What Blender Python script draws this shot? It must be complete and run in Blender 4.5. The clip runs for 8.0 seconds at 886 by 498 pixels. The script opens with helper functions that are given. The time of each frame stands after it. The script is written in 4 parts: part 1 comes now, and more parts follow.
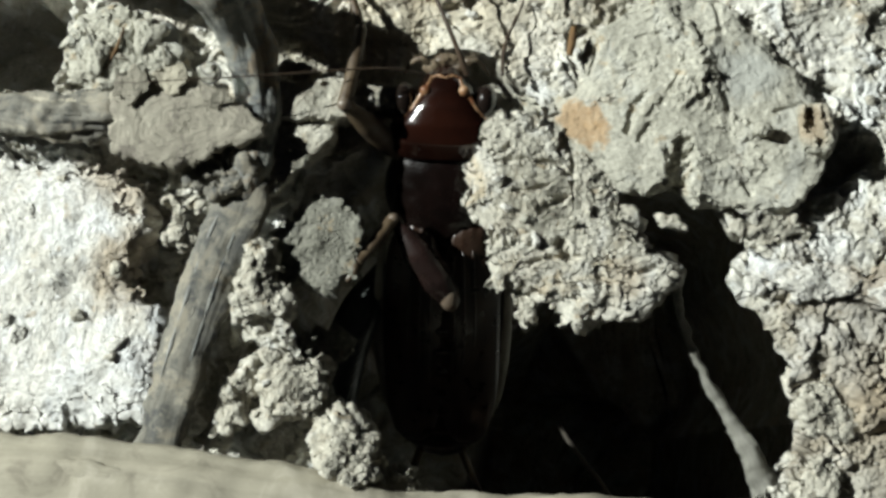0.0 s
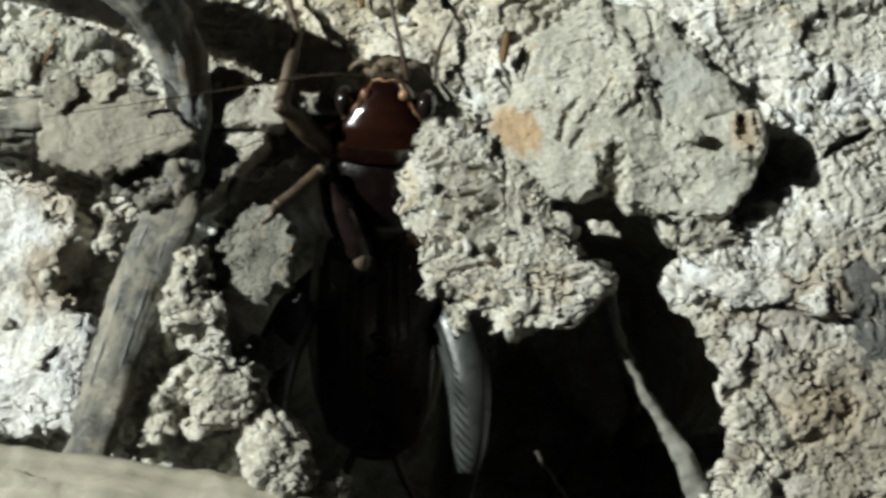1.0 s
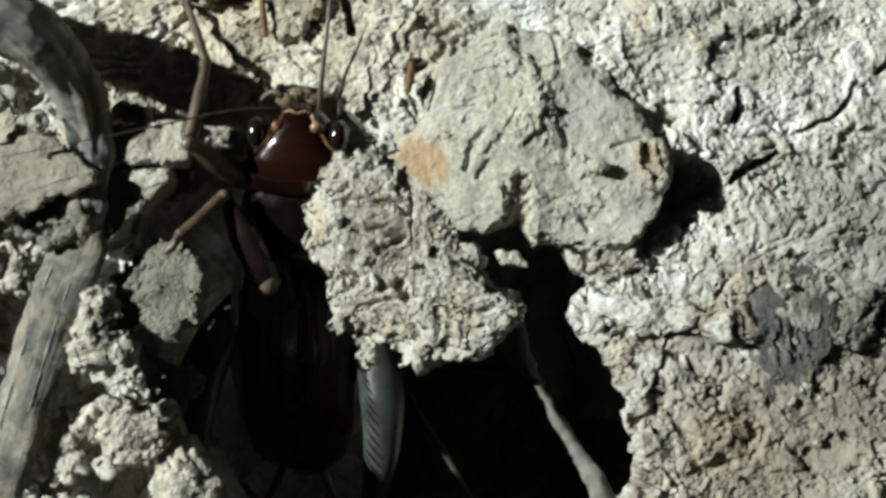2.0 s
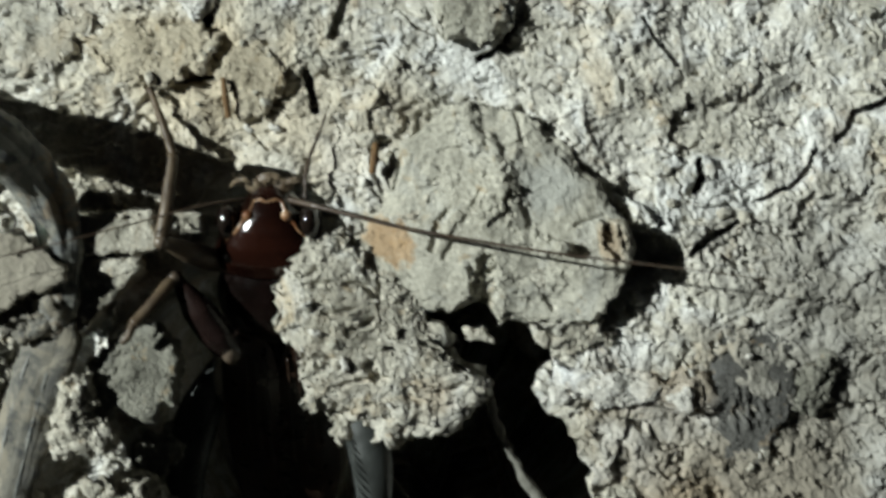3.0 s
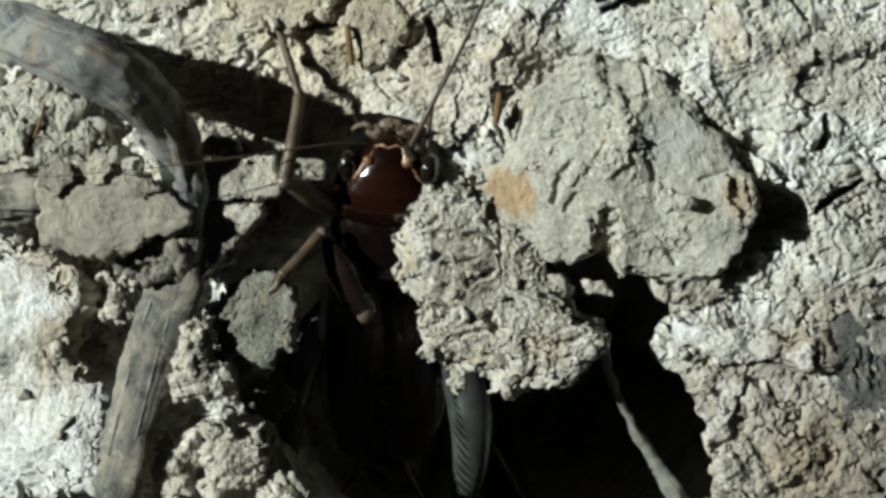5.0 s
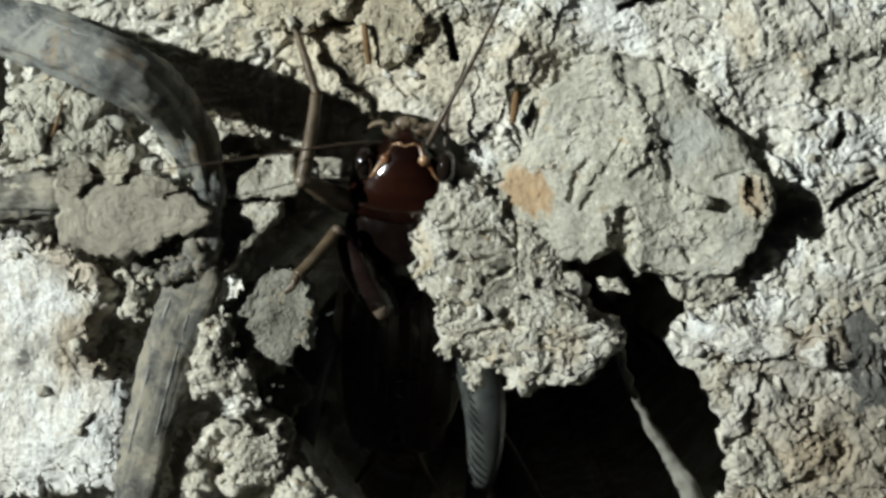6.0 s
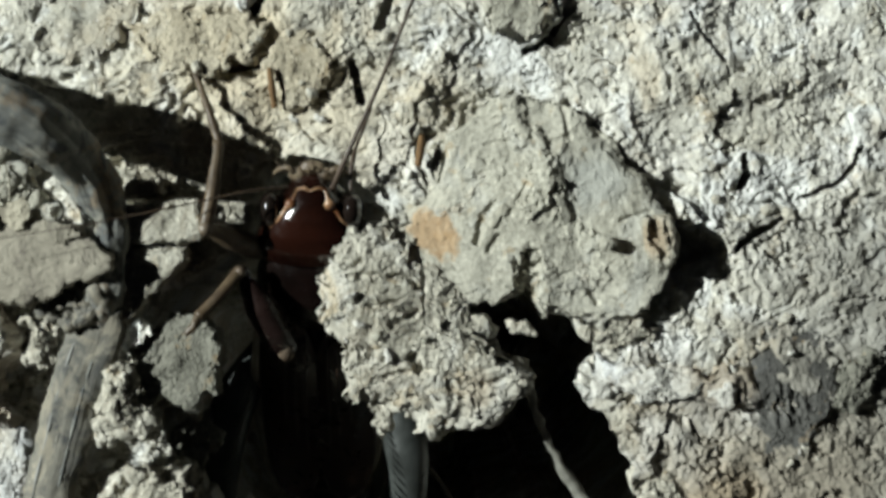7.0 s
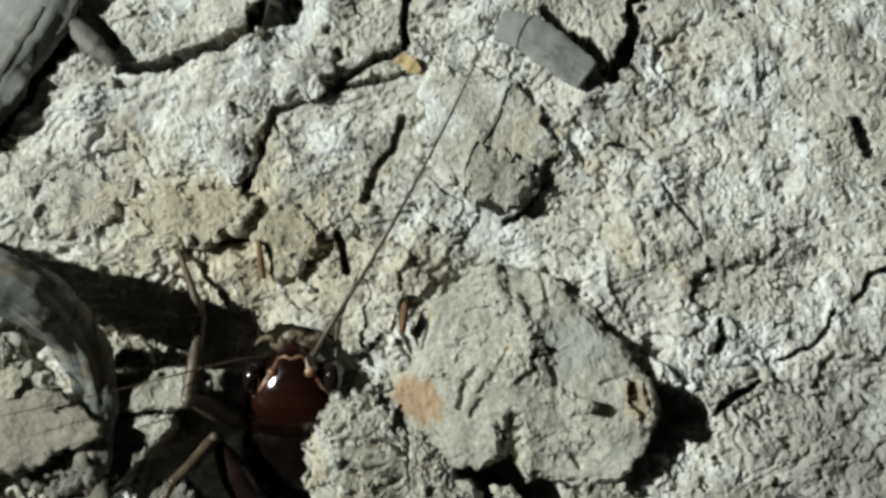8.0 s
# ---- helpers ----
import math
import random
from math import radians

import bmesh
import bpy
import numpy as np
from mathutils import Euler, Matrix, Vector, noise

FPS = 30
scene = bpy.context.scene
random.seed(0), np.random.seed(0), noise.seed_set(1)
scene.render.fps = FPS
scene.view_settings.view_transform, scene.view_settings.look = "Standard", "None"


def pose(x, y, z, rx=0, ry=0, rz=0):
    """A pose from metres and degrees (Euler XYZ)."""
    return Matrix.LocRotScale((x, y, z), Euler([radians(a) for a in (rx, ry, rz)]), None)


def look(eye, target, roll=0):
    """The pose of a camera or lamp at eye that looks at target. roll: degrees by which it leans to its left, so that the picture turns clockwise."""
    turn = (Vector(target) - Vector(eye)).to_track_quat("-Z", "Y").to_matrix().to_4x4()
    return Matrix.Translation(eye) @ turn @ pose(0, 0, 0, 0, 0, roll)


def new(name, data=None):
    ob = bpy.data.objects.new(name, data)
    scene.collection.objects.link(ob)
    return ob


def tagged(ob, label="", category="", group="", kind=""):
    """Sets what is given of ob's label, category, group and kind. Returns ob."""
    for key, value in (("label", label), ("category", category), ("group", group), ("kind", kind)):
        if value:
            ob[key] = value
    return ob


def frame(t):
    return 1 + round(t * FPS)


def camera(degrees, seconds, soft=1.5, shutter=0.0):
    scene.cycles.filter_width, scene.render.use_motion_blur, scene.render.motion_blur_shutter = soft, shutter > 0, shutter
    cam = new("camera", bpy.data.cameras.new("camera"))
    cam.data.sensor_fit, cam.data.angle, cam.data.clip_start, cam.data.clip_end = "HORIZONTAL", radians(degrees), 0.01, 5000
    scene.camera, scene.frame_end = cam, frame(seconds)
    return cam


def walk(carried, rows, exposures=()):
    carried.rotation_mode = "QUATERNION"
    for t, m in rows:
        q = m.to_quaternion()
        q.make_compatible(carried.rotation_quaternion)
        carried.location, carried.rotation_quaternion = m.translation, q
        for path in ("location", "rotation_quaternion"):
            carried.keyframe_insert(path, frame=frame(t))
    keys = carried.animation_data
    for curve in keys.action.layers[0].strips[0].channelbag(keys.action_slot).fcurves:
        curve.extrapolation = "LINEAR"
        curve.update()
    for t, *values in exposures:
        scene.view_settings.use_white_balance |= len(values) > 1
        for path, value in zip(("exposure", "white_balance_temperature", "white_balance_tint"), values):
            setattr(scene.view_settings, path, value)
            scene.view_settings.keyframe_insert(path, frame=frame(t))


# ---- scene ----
from mathutils.bvhtree import BVHTree

cam = camera(40.0, 8.0, soft=3.2, shutter=0.4)
PATH = [
    (0, 0.00602, -0.02539, 0.14066, 10.369, 1.750, 1.992),
    (0.5, 0.00766, -0.02567, 0.14017, 11.029, 2.126, 1.883),
    (0.7, 0.00798, -0.02530, 0.14046, 10.781, 2.388, 1.991),
    (1, 0.01276, -0.02511, 0.13989, 10.733, 1.324, 1.790),
    (1.2, 0.01493, -0.02418, 0.13971, 10.658, 1.049, 1.560),
    (1.5, 0.01790, -0.02277, 0.14005, 10.068, 0.924, 1.370),
    (1.7, 0.01861, -0.02129, 0.14060, 9.640, 0.525, 1.111),
    (2.8, 0.02520, 0.01321, 0.14591, -0.266, -0.011, -0.878),
    (3, 0.02266, 0.01241, 0.14635, 0.849, -0.272, -0.887),
    (3.3, 0.01937, 0.01327, 0.14666, 1.979, -0.058, -0.745),
    (3.5, 0.01760, 0.01343, 0.14681, 2.658, -0.294, -0.658),
    (4, 0.01562, 0.01365, 0.14647, 3.352, 0.056, -0.430),
    (4.2, 0.01358, 0.01203, 0.14613, 2.616, 0.638, -0.306),
    (4.5, 0.01170, 0.00881, 0.14633, -0.089, 2.172, 0.435),
    (4.7, 0.01257, 0.00913, 0.14595, -0.270, 1.777, 0.299),
    (5.8, 0.01012, 0.01402, 0.14688, -2.168, 0.986, 0.352),
    (6, 0.00989, 0.01418, 0.14688, -2.212, 1.166, 0.286),
    (6.5, 0.00957, 0.01448, 0.14673, -1.956, 1.155, 0.256),
    (7, 0.01744, 0.01458, 0.14655, -0.334, -0.250, -0.144),
    (7.2, 0.01749, 0.01433, 0.14706, 1.672, 0.059, -0.411),
    (7.5, 0.02069, 0.01304, 0.14859, 4.846, 0.069, -0.566),
    (8, 0.02007, 0.01133, 0.15007, 8.651, 0.034, -0.702),
]
walk(cam, [(t, pose(*place)) for t, *place in PATH], exposures=[(0.0, 0.16, 6500, 10), (0.5, 0.04, 6500, 10), (1.7, 0.17, 6480, 10), (2.8, -0.18, 6440, 9), (4.0, -0.19, 6440, 9), (4.7, -0.1, 6450, 9), (6.5, -0.06, 6460, 9.5), (7.5, 0.0, 6440, 9), (8.0, -0.24, 6440, 9)])

# ---------------------------------------------------------------- light
MM = 0.001
TORCH = Vector((-0.793, 0.213, 0.61))
AIM = Vector((0.04, 0.065, 0.0))

world = bpy.data.worlds.new("night")
scene.world = world
world.use_nodes = True
world.node_tree.nodes["Background"].inputs["Color"].default_value = (0.55, 0.62, 0.8, 1)
world.node_tree.nodes["Background"].inputs["Strength"].default_value = 0.0045

torch_data = bpy.data.lights.new("torch_light", "SPOT")
torch_data.energy = 81.0
torch_data.color = (0.94, 1.0, 0.955)
torch_data.shadow_soft_size = 0.0065
torch_data.spot_size = radians(23)
torch_data.spot_blend = 0.6
torch = new("torch_light", torch_data)
torch.matrix_world = look(TORCH, AIM)


# ---------------------------------------------------------------- noise
PERM = np.random.RandomState(7).permutation(256)
PERM = np.concatenate([PERM, PERM, PERM])
GRAD = np.random.RandomState(11).normal(size=(256, 3))
GRAD /= np.linalg.norm(GRAD, axis=1)[:, None]


def grain(x, y, z, seed=0):
    """Gradient noise, about -0.6 to 0.6."""
    x, y, z = x + seed * 17.31, y + seed * 5.77, z + seed * 9.13
    ix, iy, iz = np.floor(x).astype(int), np.floor(y).astype(int), np.floor(z).astype(int)
    fx, fy, fz = x - ix, y - iy, z - iz
    ix, iy, iz = ix & 255, iy & 255, iz & 255
    u, v, w = (f * f * f * (f * (f * 6 - 15) + 10) for f in (fx, fy, fz))
    total = 0.0
    for dx in (0, 1):
        for dy in (0, 1):
            for dz in (0, 1):
                g = GRAD[PERM[PERM[PERM[ix + dx] + iy + dy] + iz + dz]]
                weight = (u if dx else 1 - u) * (v if dy else 1 - v) * (w if dz else 1 - w)
                total = total + weight * (g[..., 0] * (fx - dx) + g[..., 1] * (fy - dy) + g[..., 2] * (fz - dz))
    return total


def layers(x, y, z, octaves=4, seed=0, fall=0.5):
    total, size = 0.0, 1.0
    for k in range(octaves):
        total = total + size * grain(x, y, z, seed + k)
        x, y, z, size = x * 2.03, y * 2.03, z * 2.03, size * fall
    return total


def cells(x, y, seed=0):
    """Distances to the nearest and second nearest of scattered points, one to a unit cell, and a number for the cell."""
    ix, iy = np.floor(x).astype(int), np.floor(y).astype(int)
    near = np.full(x.shape, 9.0)
    second = np.full(x.shape, 9.0)
    tag = np.zeros(x.shape)
    for dx in (-1, 0, 1):
        for dy in (-1, 0, 1):
            h = PERM[PERM[(ix + dx + seed * 31) & 255] + ((iy + dy) & 255)]
            px, py = ix + dx + h / 256.0, iy + dy + PERM[h + 57] / 256.0
            d = np.hypot(x - px, y - py)
            closer = d < near
            second = np.where(closer, near, np.minimum(second, d))
            tag = np.where(closer, PERM[h + 101] / 256.0, tag)
            near = np.where(closer, d, near)
    return near, second, tag


def step(a, b, x):
    f = np.clip((x - a) / (b - a), 0, 1)
    return f * f * (3 - 2 * f)


def segment_distance(x, y, line):
    best = np.full(np.shape(x), 1e9)
    for (ax, ay), (bx, by) in zip(line[:-1], line[1:]):
        dx, dy = bx - ax, by - ay
        f = np.clip(((x - ax) * dx + (y - ay) * dy) / (dx * dx + dy * dy), 0, 1)
        best = np.minimum(best, np.hypot(x - ax - f * dx, y - ay - f * dy))
    return best


def inside_distance(x, y, ring):
    """Distance to the outline of a polygon, negative within it."""
    d = segment_distance(x, y, ring + ring[:1])
    odd = np.zeros(np.shape(x), bool)
    for (ax, ay), (bx, by) in zip(ring, ring[1:] + ring[:1]):
        if ay != by:
            odd ^= ((ay > y) != (by > y)) & (x < (bx - ax) * (y - ay) / (by - ay) + ax)
    return np.where(odd, -d, d)


# ---------------------------------------------------------------- materials
def material(name):
    m = bpy.data.materials.new(name)
    m.use_nodes = True
    return m, m.node_tree.nodes, m.node_tree.links, m.node_tree.nodes["Principled BSDF"]


def mix(nodes, links, fac, a, b, blend="MIX"):
    n = nodes.new("ShaderNodeMix")
    n.data_type, n.blend_type = "RGBA", blend
    for socket, value in ((n.inputs[0], fac), (n.inputs[6], a), (n.inputs[7], b)):
        if isinstance(value, bpy.types.NodeSocket):
            links.new(value, socket)
        elif isinstance(value, tuple):
            socket.default_value = (*value, 1)
        else:
            socket.default_value = value
    return n.outputs[2]


def noise_of(nodes, links, where, scale, detail=4, rough=0.55, distortion=0.0):
    n = nodes.new("ShaderNodeTexNoise")
    n.inputs["Scale"].default_value, n.inputs["Detail"].default_value = scale, detail
    n.inputs["Roughness"].default_value, n.inputs["Distortion"].default_value = rough, distortion
    links.new(where, n.inputs["Vector"])
    return n.outputs["Fac"]


def ramp(nodes, links, value, *stops):
    n = nodes.new("ShaderNodeValToRGB")
    while len(n.color_ramp.elements) < len(stops):
        n.color_ramp.elements.new(0.5)
    for e, (at, c) in zip(n.color_ramp.elements, stops):
        e.position = at
        e.color = (*c, 1) if isinstance(c, tuple) else (c, c, c, 1)
    links.new(value, n.inputs["Fac"])
    return n.outputs["Color"]


def bump(nodes, links, bsdf, height, strength, distance):
    n = nodes.new("ShaderNodeBump")
    n.inputs["Strength"].default_value, n.inputs["Distance"].default_value = strength, distance
    links.new(height, n.inputs["Height"])
    links.new(n.outputs["Normal"], bsdf.inputs["Normal"])


def mud(name, pale, mid, dark, stain=(0.45, 0.37, 0.25), stain_at=0.57, shift=0.0, rough=0.95, spot=None, tinted=None, patches=None):
    """Dry earth: broad tints, blotches, fine grains and tea-coloured stains; spot: the middle of a rusty stain (mm)."""
    m, nodes, links, bsdf = material(name)
    where = nodes.new("ShaderNodeTexCoord").outputs["Object"]
    broad = noise_of(nodes, links, where, 55, 3, 0.5, 0.5)
    blotch = noise_of(nodes, links, where, 240, 6, 0.65, 0.6)
    fine = noise_of(nodes, links, where, 1900, 5, 0.65)
    speck = noise_of(nodes, links, where, 900, 3, 0.5)
    c = ramp(nodes, links, blotch, (0.34 + shift, dark), (0.47 + shift, mid), (0.58 + shift, mid), (0.66 + shift, pale))
    c = mix(nodes, links, ramp(nodes, links, broad, (0.40, 0.0), (0.62, 0.7)), c, pale)
    c = mix(nodes, links, ramp(nodes, links, noise_of(nodes, links, where, 95, 5, 0.6, 0.8), (stain_at, 0.0), (stain_at + 0.07, 0.7)), c, stain)
    c = mix(nodes, links, ramp(nodes, links, noise_of(nodes, links, where, 130, 5, 0.6, 1.0), (0.56, 0.0), (0.64, 0.6)), c, tuple(v * f for v, f in zip(pale, (0.985, 1.01, 1.075))))
    c = mix(nodes, links, ramp(nodes, links, fine, (0.32, 0.66), (0.56, 1.0), (0.7, 1.12)), (0, 0, 0), c)
    c = mix(nodes, links, ramp(nodes, links, speck, (0.62, 0.0), (0.68, 0.7)), c, tuple(v * 0.4 for v in mid))
    c = mix(nodes, links, ramp(nodes, links, noise_of(nodes, links, where, 1300, 3, 0.6), (0.62, 0.0), (0.68, 0.65)), c, tuple(min(0.85, v * 1.3) for v in pale))
    c = mix(nodes, links, ramp(nodes, links, noise_of(nodes, links, where, 420, 4, 0.6), (0.62, 0.0), (0.7, 0.5)), c, tuple(v * f for v, f in zip(stain, (0.8, 0.72, 0.6))))
    if patches:
        # plates of bluish chalk and of tan clay, each several millimetres across
        c = mix(nodes, links, ramp(nodes, links, noise_of(nodes, links, where, 120, 3, 0.55, 0.4), (0.54, 0.0), (0.60, 0.75)), c, patches[0])
        wide = nodes.new("ShaderNodeMapping")
        wide.inputs["Location"].default_value = (0.31, 0.17, 0.0)
        links.new(where, wide.inputs["Vector"])
        c = mix(nodes, links, ramp(nodes, links, noise_of(nodes, links, wide.outputs["Vector"], 75, 4, 0.6, 0.5), (0.58, 0.0), (0.66, 0.5)), c, patches[1])
        c = mix(nodes, links, ramp(nodes, links, noise_of(nodes, links, wide.outputs["Vector"], 210, 5, 0.65, 0.3), (0.52, 0.0), (0.64, 0.5)), c, patches[2])
    if tinted:
        # ragged patches of brown, tan, grey and bluish tints round some places
        for *spot_at, span_of, tint in tinted:
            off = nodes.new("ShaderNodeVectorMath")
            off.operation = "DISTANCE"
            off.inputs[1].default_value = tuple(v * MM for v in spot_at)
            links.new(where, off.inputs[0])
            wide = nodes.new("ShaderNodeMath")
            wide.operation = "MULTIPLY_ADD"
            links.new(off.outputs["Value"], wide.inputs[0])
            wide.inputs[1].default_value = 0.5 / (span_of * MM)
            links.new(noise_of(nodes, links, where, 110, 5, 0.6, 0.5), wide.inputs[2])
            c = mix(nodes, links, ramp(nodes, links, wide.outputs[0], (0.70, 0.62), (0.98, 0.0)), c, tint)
    if spot:
        away = nodes.new("ShaderNodeVectorMath")
        away.operation = "SUBTRACT"
        away.inputs[1].default_value = tuple(v * MM for v in spot)
        links.new(where, away.inputs[0])
        flat = nodes.new("ShaderNodeMapping")
        flat.inputs["Scale"].default_value = (310, 350, 40)
        links.new(away.outputs[0], flat.inputs["Vector"])
        span = nodes.new("ShaderNodeVectorMath")
        span.operation = "LENGTH"
        links.new(flat.outputs["Vector"], span.inputs[0])
        ragged = nodes.new("ShaderNodeMath")
        ragged.operation = "MULTIPLY_ADD"
        links.new(noise_of(nodes, links, where, 300, 4, 0.6), ragged.inputs[0])
        ragged.inputs[1].default_value = 2.0
        links.new(span.outputs["Value"], ragged.inputs[2])
        half = nodes.new("ShaderNodeMath")
        half.operation = "MULTIPLY"
        half.inputs[1].default_value = 0.4
        links.new(ragged.outputs[0], half.inputs[0])
        c = mix(nodes, links, ramp(nodes, links, half.outputs[0], (0.0, 0.72), (0.74, 0.62), (0.84, 0.0)), c, (0.40, 0.235, 0.10))
    links.new(c, bsdf.inputs["Base Color"])
    bsdf.inputs["Roughness"].default_value = rough
    bsdf.inputs["Specular IOR Level"].default_value = 0.2
    bump(nodes, links, bsdf, mix(nodes, links, 0.4, fine, noise_of(nodes, links, where, 900, 4, 0.65)), 0.55, 0.0005)
    return m


def fibre(name, pale, mid, dark, axis=(600, 600, 60), rough=0.8, strength=0.2, blotches=()):
    """Weathered plant matter, streaked along one axis of the thing."""
    m, nodes, links, bsdf = material(name)
    where = nodes.new("ShaderNodeTexCoord").outputs["UV"]
    stretch = nodes.new("ShaderNodeMapping")
    stretch.inputs["Scale"].default_value = axis
    links.new(where, stretch.inputs["Vector"])
    streak = noise_of(nodes, links, stretch.outputs["Vector"], 1.0, 5, 0.6, 0.3)
    place = nodes.new("ShaderNodeTexCoord").outputs["Object"]
    patch = noise_of(nodes, links, place, 150, 6, 0.65, 1.2)
    fine = noise_of(nodes, links, place, 1700, 3)
    c = ramp(nodes, links, patch, (0.38, dark), (0.47, mid), (0.54, mid), (0.62, pale))
    c = mix(nodes, links, ramp(nodes, links, noise_of(nodes, links, place, 480, 5, 0.65), (0.45, 0.0), (0.62, 0.6)), c, mid)
    c = mix(nodes, links, ramp(nodes, links, streak, (0.3, 0.78), (0.55, 1.0)), (0, 0, 0), c)
    c = mix(nodes, links, ramp(nodes, links, fine, (0.55, 0.0), (0.75, 0.4)), c, pale)
    for k, tint in enumerate(blotches):
        shifted = nodes.new("ShaderNodeMapping")
        shifted.inputs["Location"].default_value = (0.11 * (k + 1), 0.07 * k, 0.03)
        links.new(place, shifted.inputs["Vector"])
        c = mix(nodes, links, ramp(nodes, links, noise_of(nodes, links, shifted.outputs["Vector"], 260 - 70 * k, 6, 0.7, 0.8), (0.53, 0.0), (0.59, 0.75)), c, tint)
    links.new(c, bsdf.inputs["Base Color"])
    bsdf.inputs["Roughness"].default_value = rough
    bsdf.inputs["Specular IOR Level"].default_value = 0.3
    bump(nodes, links, bsdf, streak, strength, 0.0008)
    return m


def shell(name, colour, deep, rough, patch=250, coat=0.3):
    """Insect shell: mottled, glossy, slightly pitted."""
    m, nodes, links, bsdf = material(name)
    where = nodes.new("ShaderNodeTexCoord").outputs["Object"]
    c = mix(nodes, links, ramp(nodes, links, noise_of(nodes, links, where, patch, 3), (0.38, 0.0), (0.64, 1.0)), deep, colour)
    links.new(c, bsdf.inputs["Base Color"])
    pits = noise_of(nodes, links, where, 2600, 2)
    links.new(ramp(nodes, links, noise_of(nodes, links, where, 600, 3), (0.3, rough * 0.75), (0.7, rough * 1.5)), bsdf.inputs["Roughness"])
    bsdf.inputs["Coat Weight"].default_value = coat
    bsdf.inputs["Coat Roughness"].default_value = 0.07
    bump(nodes, links, bsdf, pits, 0.12, 0.0003)
    return m


EARTH = mud("dry_earth", (0.73, 0.715, 0.65), (0.525, 0.505, 0.43), (0.36, 0.335, 0.275), stain_at=0.61, tinted=((54, -13, 0, 24, (0.29, 0.245, 0.18)), (-8, 32, 0, 17, (0.53, 0.47, 0.35)), (62, -10, 0, 17, (0.21, 0.197, 0.168)), (74, -4, 0, 24, (0.24, 0.23, 0.2)), (72, 7, 0, 22, (0.29, 0.28, 0.245)), (58, -22, 0, 20, (0.26, 0.23, 0.18)), (52, -16, 0, 6, (0.35, 0.28, 0.19)), (-4, 37, 0, 11, (0.50, 0.43, 0.305)), (11, 28, 0, 11, (0.50, 0.45, 0.35))), patches=((0.70, 0.71, 0.69), (0.47, 0.40, 0.29), (0.33, 0.32, 0.275)))
LUMP = mud("grey_mud", (0.52, 0.505, 0.43), (0.41, 0.395, 0.33), (0.31, 0.295, 0.24), stain_at=0.62, spot=(-12.2, -1.8, 3), tinted=((-15, 4, 3, 6, (0.52, 0.47, 0.365)), (7, 5, 3, 5, (0.40, 0.41, 0.385)), (14.5, -2.5, 3, 2.2, (0.36, 0.28, 0.18))))
NUB = mud("nub_mud", (0.52, 0.505, 0.43), (0.41, 0.395, 0.33), (0.31, 0.295, 0.24), stain_at=0.62, tinted=((-1.0, 0.2, 1.5, 3.0, (0.29, 0.21, 0.13)),))
CRUMB = mud("crumbly_earth", (0.60, 0.58, 0.51), (0.48, 0.455, 0.38), (0.36, 0.32, 0.25), stain_at=0.58)
SHELF = mud("shelf_earth", (0.60, 0.58, 0.51), (0.48, 0.455, 0.38), (0.36, 0.32, 0.25), stain_at=0.56, tinted=((9, -9, 0, 4, (0.46, 0.385, 0.285)), (2, -8, 0, 4, (0.44, 0.39, 0.30))))
PALE = mud("pale_clay", (0.71, 0.71, 0.68), (0.63, 0.61, 0.55), (0.48, 0.42, 0.33), shift=-0.06, stain_at=0.64, tinted=((9.5, 1, 1, 9, (0.36, 0.28, 0.18)), (6, 13, 1, 8, (0.38, 0.30, 0.2)), (13, -9, 1, 6, (0.38, 0.31, 0.22))))
TAN = mud("tan_clay", (0.60, 0.55, 0.435), (0.51, 0.455, 0.345), (0.41, 0.36, 0.265), stain_at=0.6)
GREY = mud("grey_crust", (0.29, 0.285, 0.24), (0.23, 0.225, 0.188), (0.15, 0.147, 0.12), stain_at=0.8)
DARK = mud("dark_crust", (0.15, 0.147, 0.135), (0.095, 0.093, 0.086), (0.05, 0.05, 0.045), stain_at=0.8)
BARK = fibre("root_bark", (0.34, 0.33, 0.28), (0.19, 0.195, 0.182), (0.06, 0.067, 0.072), (30, 9, 1), 0.8, 0.35, ((0.07, 0.076, 0.08), (0.24, 0.185, 0.125), (0.30, 0.30, 0.265)))
STALK = fibre("dry_stalk", (0.32, 0.295, 0.235), (0.18, 0.172, 0.145), (0.065, 0.067, 0.066), (26, 5, 1), 0.8, 0.3, ((0.085, 0.085, 0.08), (0.25, 0.225, 0.175)))
LEAF = fibre("dead_leaf", (0.37, 0.345, 0.28), (0.285, 0.262, 0.21), (0.17, 0.152, 0.125), (12, 12, 1), 0.8, 0.5)
WOOD = fibre("old_wood", (0.44, 0.405, 0.325), (0.37, 0.34, 0.265), (0.27, 0.245, 0.19), (24, 8, 1), 0.8, 0.1)
STRAW = fibre("straw", (0.27, 0.265, 0.235), (0.2, 0.195, 0.17), (0.11, 0.105, 0.09), (30, 9, 1))
SPLINTER = fibre("brown_splinter", (0.24, 0.15, 0.07), (0.17, 0.10, 0.045), (0.09, 0.05, 0.025), (20, 6, 1))
DIM = fibre("dull_shin", (0.075, 0.066, 0.054), (0.055, 0.047, 0.038), (0.03, 0.026, 0.021), (20, 6, 1))
SLATE = fibre("grey_bark_chip", (0.32, 0.32, 0.30), (0.25, 0.25, 0.235), (0.16, 0.16, 0.15), (20, 4, 1))
OCHRE = fibre("ochre_flake", (0.6, 0.48, 0.24), (0.52, 0.4, 0.2), (0.4, 0.3, 0.15), (10, 10, 1))

